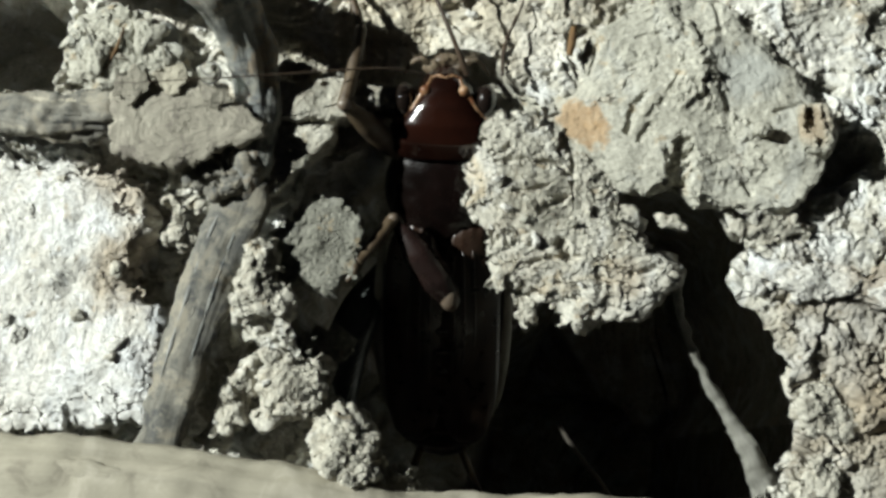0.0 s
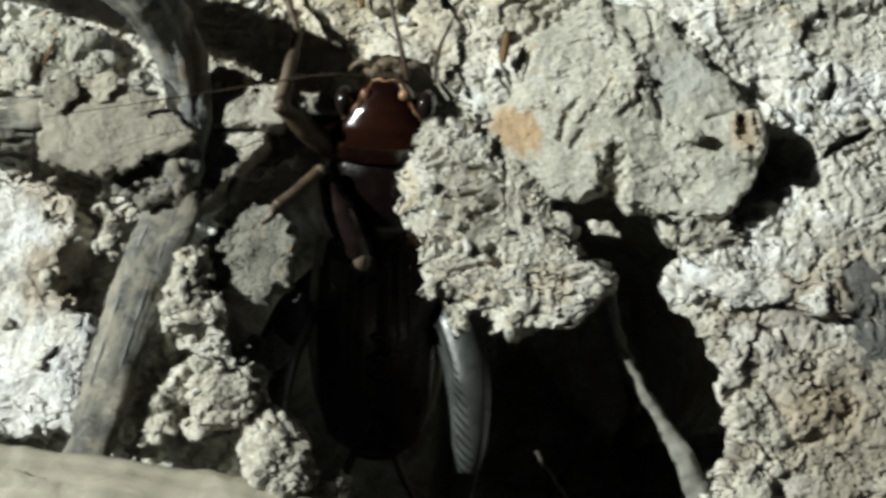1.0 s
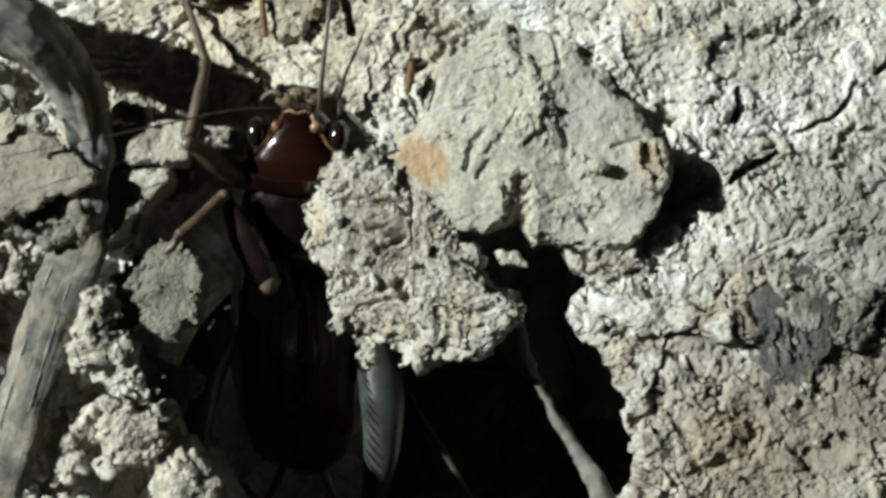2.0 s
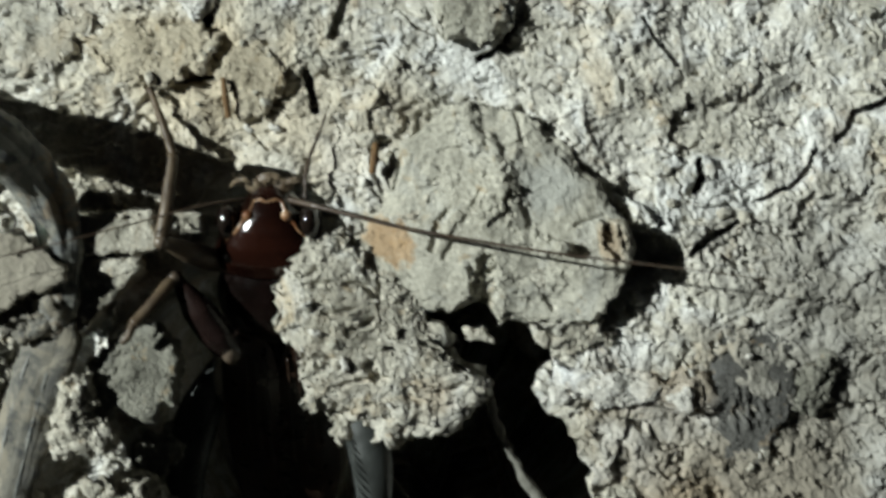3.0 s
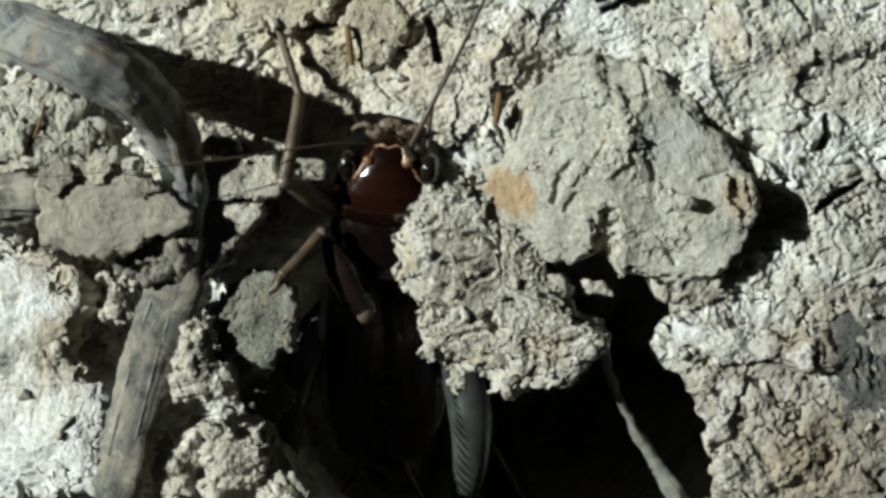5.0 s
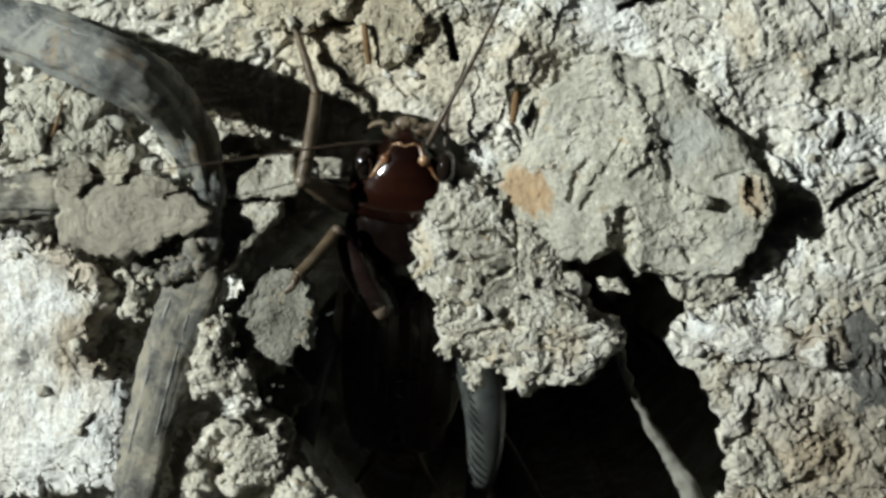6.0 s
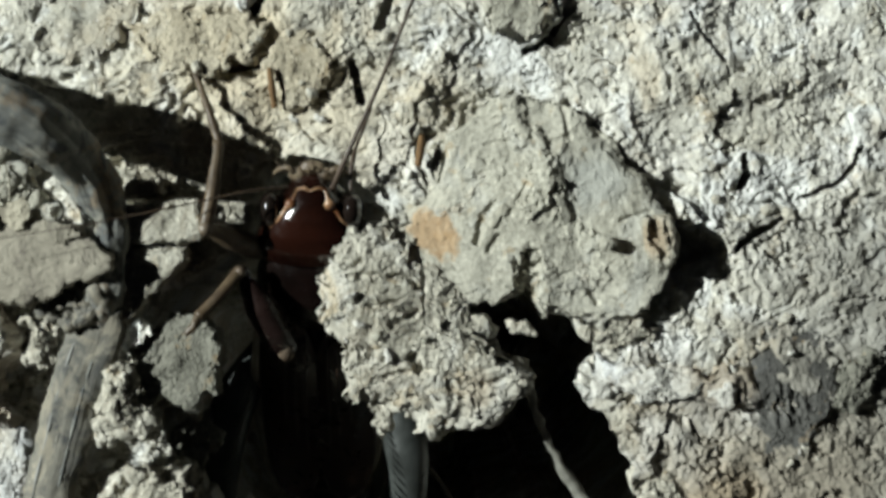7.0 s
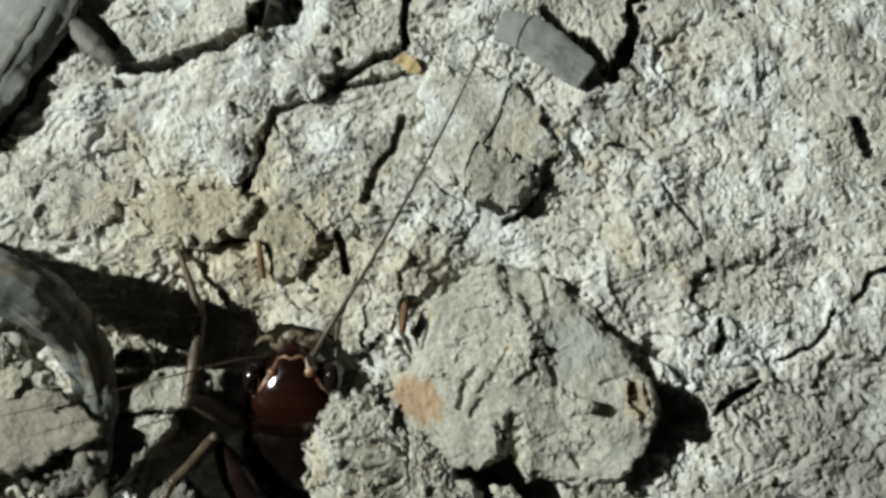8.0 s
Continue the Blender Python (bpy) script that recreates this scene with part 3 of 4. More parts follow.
LUMP_RING = [(6.5, 18.2), (11.5, 20.8), (17.6, 26.0), (23.0, 30.6), (27.0, 32.3), (33.0, 30.6), (37.6, 27.3), (42.9, 20.1), (45.8, 15.5), (44.9, 10.2),
             (41.0, 5.6), (33.8, 5.2), (29.9, 5.8), (28.0, 8.6), (24.6, 7.1), (20.6, 8.0), (16.0, 7.0), (12.0, 9.0), (7.0, 11.5)]
SHELF_RING = [(5.2, 18.7), (11, 17), (20.7, 9.0), (22.4, 5.0), (24.0, 2.7), (26.7, -1.2), (29.3, -1.7), (27.4, -3.6), (23.4, -5.9), (18.1, -8.0), (15.5, -6.7),
              (13.4, -4.7), (10.1, -4.8), (6.7, -2.8), (6.7, 2.6), (4.0, 6.6), (4.6, 9.9), (4.9, 14.6)]
lump = tagged(new("mud_lump"), "grey rounded mud lump with a crumbly overhanging shelf", "mud lump")
lump.matrix_basis = Matrix.Translation((26 * MM, 16 * MM, 0))


def lump_part(name, ring, z, rise, sink, mat, label="", **how):
    me, (cx, cy) = clod(name, ring, rise, sink, **how)
    return part(name, me, mat, lump, label, Matrix.Translation(((cx - 26) * MM, (cy - 16) * MM, z * MM)))


GULLIES = [([(23.8, 19.0), (22.6, 17.0), (22.1, 14.6)], 0.55, 0.7), ([(18.5, 25.2), (17.6, 21.6)], 0.3, 0.35), ([(32.4, 30.7), (33.0, 27.3), (30.6, 26.2)], 0.5, 0.4),
           ([(38.8, 16.9), (42.7, 18.1)], 0.3, 0.45), ([(28.2, 12.1), (28.0, 8.4)], 1.6, 2.4), ([(26.9, 19.3), (27.9, 21.1)], 0.4, 0.4), ([(35.8, 28.8), (39.7, 22.9)], 0.8, 0.4),
           ([(25.6, 31.7), (26.7, 28.1), (29.3, 25.5), (30.0, 21.6), (28.6, 19.0)], 1.8, -0.7), ([(23.1, 26.1), (25.7, 26.5)], 0.3, 0.3), ([(24.1, 17.0), (25.6, 18.6)], 0.7, -0.5),
           ([(31, 21), (33, 16), (36, 14)], 1.4, -0.5), ([(19.5, 18.2), (20.3, 18.8)], 0.4, 0.5), ([(34.5, 10.5), (36.4, 7.5)], 0.6, 0.5), ([(24.6, 15.4), (23.6, 13.6)], 0.5, 0.5),
           ([(20.5, 22.5), (22.5, 23.5), (24.5, 22.8)], 1.2, -0.35), ([(30, 10.5), (33, 9.5), (37, 10.5)], 1.3, -0.4)]
FISSURES = [([(6.4, 10.3), (11.0, 10.7), (13.9, 10.6), (15.5, 8.8)], 0.45, 0.9), ([(8.4, 7.1), (13.0, 7.7)], 0.35, 0.7), ([(12.1, 4.8), (15.6, 6.6)], 0.55, 1.0),
            ([(6.7, 11.3), (8.3, 12.1)], 0.5, 0.9), ([(15.6, 10.8), (15.8, 6.1)], 0.4, 0.8), ([(6.6, 0.5), (11.2, 1.3)], 0.35, 0.6), ([(11.2, -1.3), (17.0, -0.5)], 0.45, 0.8),
            ([(14.4, 1.0), (15.0, -0.6)], 0.7, 1.4), ([(20.5, 3.5), (24.5, 2.0)], 0.4, 0.8), ([(22.5, -2.4), (26.0, -1.6)], 0.4, 0.7)]
lump_part("boss", LUMP_RING, 0.4, 5.4, 5.5, LUMP, "smooth grey mud boss", seed=5, rag=0.7, rough=0.8, size=8.0, fine=0.12, fall=0.54, facet=0.07, planes=22, spokes=460, rings=190, marks=GULLIES, grit=0.018, combed=(1.9, 0.1, 0.8), boxy=3.6, tilt=(0.06, -0.01), centre=(29, 17.5))
shelf = lump_part("crumbly_shelf", SHELF_RING, 0.0, 2.6, 3.4, SHELF, "crumbly overhanging soil shelf", seed=17, grit=0.07, rag=2.6, rough=0.62, size=6.0, fine=0.45, fall=0.58, spokes=460, rings=150, marks=FISSURES, centre=(13, 6))
lump_part("knob", [(36.4, 15.3), (37.8, 15.2), (38.5, 14.3), (37.6, 13.4), (36.3, 13.8)], 4.7, 0.8, 2.5, LUMP, seed=29, rag=0.1, rough=0.15, size=2.0, spokes=40, rings=14)
lump_part("nub", [(41.5, 17.5), (44.5, 17.8), (46.2, 14.5), (44.6, 11.5), (42.2, 12.2)], 3.5, 2.5, 4.6, NUB, seed=31, rag=0.5, rough=0.5, size=2.5, spokes=130, rings=44, marks=[([(42.6, 16.4), (43.0, 15.0), (43.6, 13.4)], 0.8, 2.0), ([(43.8, 16.2), (44.4, 14.6)], 0.5, 0.6)])

lump_part("hanging_crumb", [(9.4, -4.4), (12.8, -4.6), (12.2, -6.6), (10.6, -8.4), (9.2, -7.4)], -0.8, 1.0, 1.4, CRUMB, "crumb hanging from the shelf", seed=33, rag=1.4, rough=0.7, size=1.6, spokes=60, rings=18)
lump_part("hanging_crumb", [(25.4, 5.8), (27.2, 5.0), (29.8, 3.8), (29.2, 3.0), (26.6, 3.6)], -0.2, 0.6, 0.8, CRUMB, "crumb hanging from the shelf", seed=35, rag=0.7, rough=0.4, size=1.6, spokes=60, rings=18)
slab = put_clod("clay_slab", [(-56, 10.5), (-43.3, 9.9), (-39.2, 8.9), (-35.6, 6.3), (-33.9, 1.6), (-36.6, -1.9), (-37.0, -5.2), (-31.6, -9.0), (-31.2, -14.2),
                       (-33.2, -20.7), (-41.1, -22.0), (-56, -22.2)], -2.5, 3.0, 9.0, PALE, "chalky white flat slab of dry clay", seed=37, rag=1.8, rough=0.6,
         size=5.0, spokes=360, rings=120, boxy=5, flaky=0.04, fine=0.12, tilt=(0.08, 0.0), centre=(-44, -5))

clods = []
for ring, z, rise, sink, mat, label, seed in (
    ([(-32, 5.5), (-29, 5), (-28.6, 0), (-31, -0.5)], -1.0, 1.8, 6, CRUMB, "small crumb of pale soil beside a stalk", 41),
    ([(-21.5, 0.5), (-19.4, 0), (-18, -3), (-16.3, -7.5), (-19, -9), (-23.8, -9.3), (-23, -5), (-22.2, -2)], 1.2, 2.4, 7, CRUMB, "crumbly pale soil clod at the burrow mouth", 43),
    ([(-18.5, -13), (-13.5, -13.5), (-11.2, -13.8), (-12.5, -17.5), (-15, -20.5), (-19.5, -20), (-19.5, -16)], 0.0, 2.6, 8, CRUMB, "rounded crumbly soil clod at the burrow mouth", 47),
    ([(-13.4, -19.5), (-9.5, -18.6), (-6.2, -22), (-5.2, -26), (-8, -28.5), (-12.6, -27.5)], -0.5, 3.0, 8, CRUMB, "pale crumbly soil clod above the burrow", 53),
    ([(-4.2, -25.5), (-2.2, -25), (-1, -28.5), (-4.4, -29.5)], -3, 2.0, 7, CRUMB, "small pale soil crumb on the burrow rim", 59),
    ([(-25.2, -15), (-21, -13), (-20.4, -17), (-23.5, -22.5), (-26, -23.5)], -1.6, 2.4, 8, CRUMB, "ragged soil crumb beside a dry stalk", 61),
    ([(34.0, -1.6), (36.6, 0.6), (41, 0.4), (47.4, -0.9), (56, -2.3), (56, -5.7), (48, -4.4), (44.2, -4.6), (36.9, -3.4)], -0.8, 2.3, 6, PALE, "whitish smooth clay ridge on the burrow rim", 71),
    ([(33, 4.4), (38, 5.6), (44, 4.8), (43, 2.4), (38, 2.2), (35, 3)], -0.6, 1.6, 4, CRUMB, "crumbly soil rim below a mud lump", 73),
    ([(41.4, -13), (45.5, -12), (48, -18), (46.0, -21.6), (43.0, -20)], -1.4, 1.8, 5, CRUMB, "pale crumbly soil clod on the burrow rim", 149),
    ([(42.0, -22.0), (46, -21.5), (48, -26), (43.5, -28.5), (41, -26)], -2.0, 2.2, 6, CRUMB, "pale grey soil clod on the burrow rim", 83),
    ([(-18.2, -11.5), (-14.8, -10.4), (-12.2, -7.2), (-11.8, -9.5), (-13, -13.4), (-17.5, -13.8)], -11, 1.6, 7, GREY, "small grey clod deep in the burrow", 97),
    ([(66.1, -1.3), (68.5, 0.8), (70.6, 1.4), (70.2, -1.5), (68.8, -4), (64.6, -5.8), (64.2, -4)], -0.5, 2.2, 4, GREY, "grey oval clod beside a dark crust", 103),
    ([(-1.2, 58.0), (3.1, 60.2), (7.0, 58.7), (6.0, 56.0), (3.2, 54.6), (0.2, 54.0)], 0.0, 1.3, 3, PALE, "pale bluish clay plate in cracked ground", 107),
    ([(-7.2, 52.5), (-3.4, 51.5), (-4.4, 44.5), (-6.4, 43.0), (-8.2, 46)], 0.0, 1.2, 3, PALE, "pale flat clay plate beside a crack", 109),
    ([(-45.8, 27), (-40, 29), (-33, 25.5), (-30, 21), (-33, 18), (-42, 17.5), (-46, 20)], -0.5, 2.6, 6, LUMP, "fibrous brownish soil clod inside a root's bend", 113),
):
    clods.append(put_clod("soil_clod", ring, z, rise, sink, mat, label, "clod", seed=seed, grit=0.08, rag=2.1, rough=0.3 if "plate" in label else 0.45 if "ridge" in label else 0.75, size=2.6, spokes=150, rings=46, flaky=0.1))
bend_clod = clods[-1]

# blocky plates between the root and the burrow
for ring, z, rise, sink, mat, label, seed, rag in (
    ([(-20.4, 18.6), (-16.0, 19.5), (-10.4, 19.8), (-9.9, 16.6), (-10.4, 14.8), (-15.0, 14.7), (-20.2, 13.9)], 2.9, 1.2, 9, CRUMB, "pale blocky soil plate under a root", 127, 0.5),
    ([(-9.2, 19.9), (-5.2, 19.2), (-5.0, 17.0), (-9.0, 17.0)], 0.6, 1.1, 7, CRUMB, "pale blocky soil plate near a cricket", 131, 0.35),
    ([(-19.8, 22.2), (-16.2, 22.0), (-15.0, 20.4), (-19.6, 19.6)], 1.8, 1.1, 8, CRUMB, "small pale soil plate beside a root", 133, 0.8),
    ([(-19.8, 13.4), (-12.2, 14.1), (-11.8, 12.6), (-13.6, 11.0), (-16.2, 9.0), (-18.4, 6.2), (-20.6, 4.2), (-20.8, 9.0)], 2.4, 1.0, 10, CRUMB, "pale flat soil flake under a root", 67, 0.7),
    ([(56.6, 5.2), (59.4, 7.4), (63.8, 7.0), (66.4, 4.4), (65.0, 0.6), (66.0, -4.0), (63.4, -8.4), (61.6, -13.0), (57.4, -11.0), (56.0, -3.0)], -1.6, 1.6, 5, DARK, "dark grey fibrous crust on pale earth", 101, 1.8),
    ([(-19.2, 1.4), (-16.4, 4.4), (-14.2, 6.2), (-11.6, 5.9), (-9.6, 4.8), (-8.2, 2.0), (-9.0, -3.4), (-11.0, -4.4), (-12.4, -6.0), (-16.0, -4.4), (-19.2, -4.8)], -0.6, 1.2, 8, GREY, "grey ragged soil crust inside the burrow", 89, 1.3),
):
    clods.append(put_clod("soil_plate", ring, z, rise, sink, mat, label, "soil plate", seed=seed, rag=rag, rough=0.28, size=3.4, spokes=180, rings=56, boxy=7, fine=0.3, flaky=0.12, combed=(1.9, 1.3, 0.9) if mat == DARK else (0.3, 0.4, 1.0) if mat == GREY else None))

for ring, lift, mat, label, seed in (
    ([(18.8, 55.7), (25.3, 57.6), (30.2, 54.0), (35.0, 47.1), (31.8, 42.2), (28.5, 39.3), (21.5, 42.0), (17.7, 47.9)], 0.2, EARTH, "broad pale clay plate ringed by cracks", 171),
    ([(22.8, 45.5), (28.2, 46.2), (31.4, 43.4), (28.6, 39.0), (23.4, 41.2)], 0.9, LUMP, "greyish clay plate lying on paler clay", 173),
    ([(-18.9, 40.6), (-15.7, 42.4), (-7.2, 42.0), (-3.6, 40.3), (-4.1, 36.8), (-11.6, 35.6), (-18.0, 36.4)], 0.2, TAN, "tan clay plate beside the burrow", 175),
    ([(-2.6, 39.2), (1.6, 39.9), (4.3, 37.0), (3.0, 31.6), (-0.9, 30.8), (-2.9, 34.4)], 0.2, TAN, "tan clay plate in front of a cricket", 177),
    ([(-32.0, 44.6), (-26.0, 45.2), (-18.0, 43.2), (-21.6, 38.2), (-27.0, 36.2), (-31.0, 37.0)], 0.1, EARTH, "pale bluish clay plate beside a root", 179),
):
    mid_x, mid_y = sum(p[0] for p in ring) / len(ring), sum(p[1] for p in ring) / len(ring)
    clods.append(put_clod("clay_plate", ring, on_ground(mid_x, mid_y) + lift, 0.8, 2.5, mat, label, "clay plate", seed=seed, rag=1.7, rough=0.38, size=4.0, spokes=200, rings=60, boxy=5, flaky=0.1, fine=0.25))

# knobs grown onto the clods, and fibres in the one inside the root's bend
bpy.context.view_layer.update()


def knobs(ob, count, least, most, seed):
    """Rounded lumps fused to the upper side of a clod, as its parts."""
    rnd = np.random.RandomState(seed)
    verts = [v.co / MM for v in ob.data.vertices]
    tree = BVHTree.FromPolygons(verts, [tuple(p.vertices) for p in ob.data.polygons])
    wide_x, wide_y = max(abs(v.x) for v in verts), max(abs(v.y) for v in verts)
    made = 0
    for _ in range(count * 8):
        x, y = rnd.uniform(-0.75, 0.75) * wide_x, rnd.uniform(-0.75, 0.75) * wide_y
        hit = tree.ray_cast(Vector((x, y, 60)), Vector((0, 0, -1)))[0]
        if hit is None or hit.z < 0 or made == count:
            continue
        size = rnd.uniform(least, most)
        turn = np.sort(rnd.uniform(0, 2 * np.pi, 8))
        ring = [(size * q * math.cos(a), size * q * math.sin(a)) for a, q in zip(turn, rnd.uniform(0.7, 1.2, 8))]
        me, _ = clod("knob", ring, 0.45 * size, 0.8 * size, seed=seed + made, rag=0.6, rough=0.45, size=1.8, spokes=56, rings=18, centre=(0, 0), fine=0.2)
        part("knob", me, ob.data.materials[0], ob, place=Matrix.Translation((hit.x * MM, hit.y * MM, (hit.z - 0.1 * size) * MM)))
        made += 1


for k, ob in enumerate(clods):
    span = min(ob.dimensions.x, ob.dimensions.y) / MM
    if span > 4 and "plate" not in ob.name:
        knobs(ob, 3, 0.13 * span, 0.24 * span, 300 + 11 * k)
knobs(slab, 4, 0.8, 1.5, 290)

# loose crumbs strewn over the earth
rng = np.random.RandomState(5)
pebbles = []
for k in range(6):
    a = np.sort(rng.uniform(0, 2 * np.pi, 7))
    ring = [(r * math.cos(q), r * math.sin(q)) for q, r in zip(a + 0.0, rng.uniform(0.7, 1.2, 7))]
    me, _ = clod("soil_crumb", ring, 0.6, 0.6, seed=120 + k, rag=0.35, rough=0.3, size=0.9, spokes=26, rings=9, centre=(0, 0))
    me.materials.append((EARTH, CRUMB, EARTH, PALE, LUMP, CRUMB)[k])
    pebbles.append(me)
strewn = 0
while strewn < 110:
    x, y = rng.uniform(-50, 80), rng.uniform(-28, 70)
    if inside_distance(x, y, HOLE) < 1.5 or inside_distance(x, y, LUMP_RING) < 1 or inside_distance(x, y, BASIN) < 0 or inside_distance(x, y, SHELF_RING) < 1:
        continue
    s = 0.35 + 1.0 * rng.rand() ** 3
    ob = new("soil_crumb", pebbles[rng.randint(6)])
    ob.matrix_basis = pose(x * MM, y * MM, (on_ground(x, y) + 0.15 * s) * MM, rng.uniform(-25, 25), rng.uniform(-25, 25), rng.uniform(0, 360)) @ Matrix.Scale(s, 4)
    tagged(ob, "small loose crumb of dry pale soil", "soil crumb", "crumbs strewn on the earth")
    strewn += 1


def strew(ob, count, least, most):
    """Loose crumbs on the upper side of a clod."""
    verts = [ob.matrix_world @ v.co for v in ob.data.vertices]
    tree = BVHTree.FromPolygons(verts, [tuple(p.vertices) for p in ob.data.polygons])
    lo_x, hi_x = min(v.x for v in verts), max(v.x for v in verts)
    lo_y, hi_y = min(v.y for v in verts), max(v.y for v in verts)
    made = 0
    for _ in range(count * 4):
        if made == count:
            break
        x, y = rng.uniform(lo_x, hi_x), rng.uniform(lo_y, hi_y)
        hit = tree.ray_cast(Vector((x, y, 0.1)), Vector((0, 0, -1)))[0]
        if hit is None:
            continue
        s = least + (most - least) * rng.rand() ** 2.5
        crumb = new("soil_crumb", pebbles[rng.randint(6)])
        crumb.matrix_basis = Matrix.Translation(hit) @ pose(0, 0, 0.1 * s * MM, rng.uniform(-35, 35), rng.uniform(-35, 35), rng.uniform(0, 360)) @ Matrix.Scale(s, 4)
        tagged(crumb, "small loose crumb of dry pale soil", "soil crumb", "crumbs strewn on the earth")
        made += 1


bpy.context.view_layer.update()
strew(shelf, 46, 0.25, 1.2)
strew(slab, 10, 0.2, 1.1)
for ob in clods:
    if ob.data.materials[0] not in (DARK, GREY):
        strew(ob, 4, 0.3, 1.1)


# ---------------------------------------------------------------- roots, stalks, leaves
def along(name, points, radii, mat, label, category, **how):
    base = np.array(points[0], float)
    me = tube(name, [tuple(np.array(p, float) - base) for p in points], radii, **how)
    return thing(name, me, mat, label, category, place=Matrix.Translation(base * MM))


root = along("root", [(-75.0, 40.0, -1), (-57.0, 37.6, 8), (-43.2, 33.7, 13), (-35.4, 31.4, 15.5), (-28.8, 28.7, 16.2), (-24.4, 25.9, 13.2), (-22.1, 22.2, 8.0), (-21.2, 17.1, 4.6), (-21.2, 12.1, 4.2), (-21.6, 9.1, 4.2), (-22.1, 6.9, 3.8), (-22.7, 5.0, 3.0)],
      [3.2, 3.3, 3.3, 3.3, 3.3, 3.2, 3.0, 2.6, 2.5, 2.6, 2.3, 1.4], BARK, "grey weathered root arching over the earth", "root", count=190, around=44, flat=0.7, rough=0.7, ridges=0.22, seed=3, size=4.5)
stalk = along("dry_stalk", [(-22.0, 7.8, 3.8), (-23.1, 4.0, 2.6), (-25.1, -1.5, 2.2), (-27.4, -10, 2.2), (-29.0, -16.6, 2.2), (-30.4, -23.1, 1.4), (-31.5, -30, -2)],
      [2.6, 3.1, 3.1, 2.9, 2.7, 2.7, 2.4], STALK, "flat grey-brown dried stalk leaning on soil", "stalk", count=120, around=32, flat=0.4, rough=0.8, ridges=0.3, seed=8, size=3.0)
branch = along("fallen_branch", [(-95, -30, 0), (-60, -29.5, 2), (-35, -29.8, 2), (-12, -32.2, 0), (0, -34, -2), (22, -34, -3), (60, -36, -5)],
      [6.0, 6.3, 6.2, 6.2, 6.0, 6.4, 5], WOOD, "pale brown smooth fallen branch across the burrow", "branch", count=160, around=40, flat=0.7, rough=0.7, ridges=0.2, seed=12, size=6.0)
left_twig = along("twig", [(-70, 15.6, -1), (-52, 15.0, 1.8), (-45, 14.2, 3.0), (-37.3, 14.4, 3.4), (-31, 13.5, 3.4)], [2.6, 2.6, 2.7, 2.6, 2.0], STALK, "short weathered twig beside a leaf scrap", "twig",
      count=110, around=40, flat=0.8, rough=0.7, ridges=0.9, seed=15)
along("pale_twig", [(-28.5, 65, 1.5), (-26, 63, 1.4), (-23.5, 60.5, 1.2), (-21, 58.6, 0.6)], [0.9, 1.1, 1.2, 0.8], STRAW, "pale short twig over a crack", "twig", count=40, around=14, rough=0.3, ridges=0.4, seed=16)
flat_bark = along("flat_bark", [(-42, 50, 1.5), (-36, 58, 2.0), (-31, 66, 2.2), (-28, 74, 1.0)], [5.0, 5.2, 5.0, 4], SLATE, "flat grey piece of bark beside a crack", "bark", count=60, around=24, flat=0.3, rough=0.7, ridges=0.4, seed=19)
along("straw", [(28.4, -2.5, -4), (29.6, -6.5, -5.5), (32.2, -12.3, -7), (35.4, -17.5, -8), (38.5, -22.5, -8.5), (40.5, -27, -10)], [0.3, 0.45, 0.55, 0.8, 1.3, 1.6], STRAW, "pale bent root fibre inside the burrow", "root fibre",
      count=70, around=14, rough=0.7, ridges=0.4, seed=21, size=1.8)
along("splinter", [(-2.6, 35.4, 0.9), (-2.3, 33, 1.2), (-2.0, 30.6, 0.8)], [0.3, 0.45, 0.35], SPLINTER, "short brown plant splinter on earth", "splinter", count=16, around=8, rough=0.1)
# added dark strand that stands in for a feeler's shadow on the ground
along("shadow_strand", [(7.2, 20.6, 3.2), (7.4, 24.5, 2.2), (8.8, 28.6, 1.2), (10.2, 32.6, 0.6)], [0.2, 0.24, 0.2, 0.08], FEELER, "thin dark strand standing in for a feeler's shadow on pale earth", "root hair", count=30, around=8, rough=0.2, seed=27, size=1.5)
along("splinter", [(15.6, 27.2, 1.9), (15.4, 25.3, 2.4), (15.1, 23.6, 2.2)], [0.35, 0.55, 0.4], SPLINTER, "short brown splinter stuck in mud", "splinter", count=16, around=8, rough=0.1)
bark_chip = along("bark_chip", [(27.6, 62.6, 1.6), (30.5, 61.6, 2.0), (34.0, 59.4, 2.1), (38.8, 55.6, 1.9)], [2.0, 2.5, 2.6, 2.2], SLATE, "grey rectangular bark chip on cracked earth", "bark chip", count=40, around=24, flat=0.22, rough=0.5, seed=25)
ochre_me, (ox, oy) = clod("ochre_flake", [(14.2, 58.4), (15.4, 59.2), (16.9, 58.3), (17.8, 56.9), (16.9, 56.4), (15.2, 57.2)], 0.3, 0.35, grit=0.01, seed=161, rag=0.5, rough=0.3, size=1.4, fine=0.1, spokes=60, rings=18, boxy=5, tilt=(0.1, 0.15))
thing("ochre_flake", ochre_me, OCHRE, "small ochre plant flake by a crack", "flake", place=Matrix.Translation((ox * MM, oy * MM, (on_ground(ox - 1, oy - 2) + 0.4) * MM)))

def peel(parent, name, points, radii, mat, label="", **how):
    """A strip or fold that clings to a plant part; points in the world (mm)."""
    base = parent.matrix_basis.translation / MM
    me = tube(name, [tuple(Vector(p) - base) for p in points], radii, **how)
    return part(name, me, mat, parent, label)


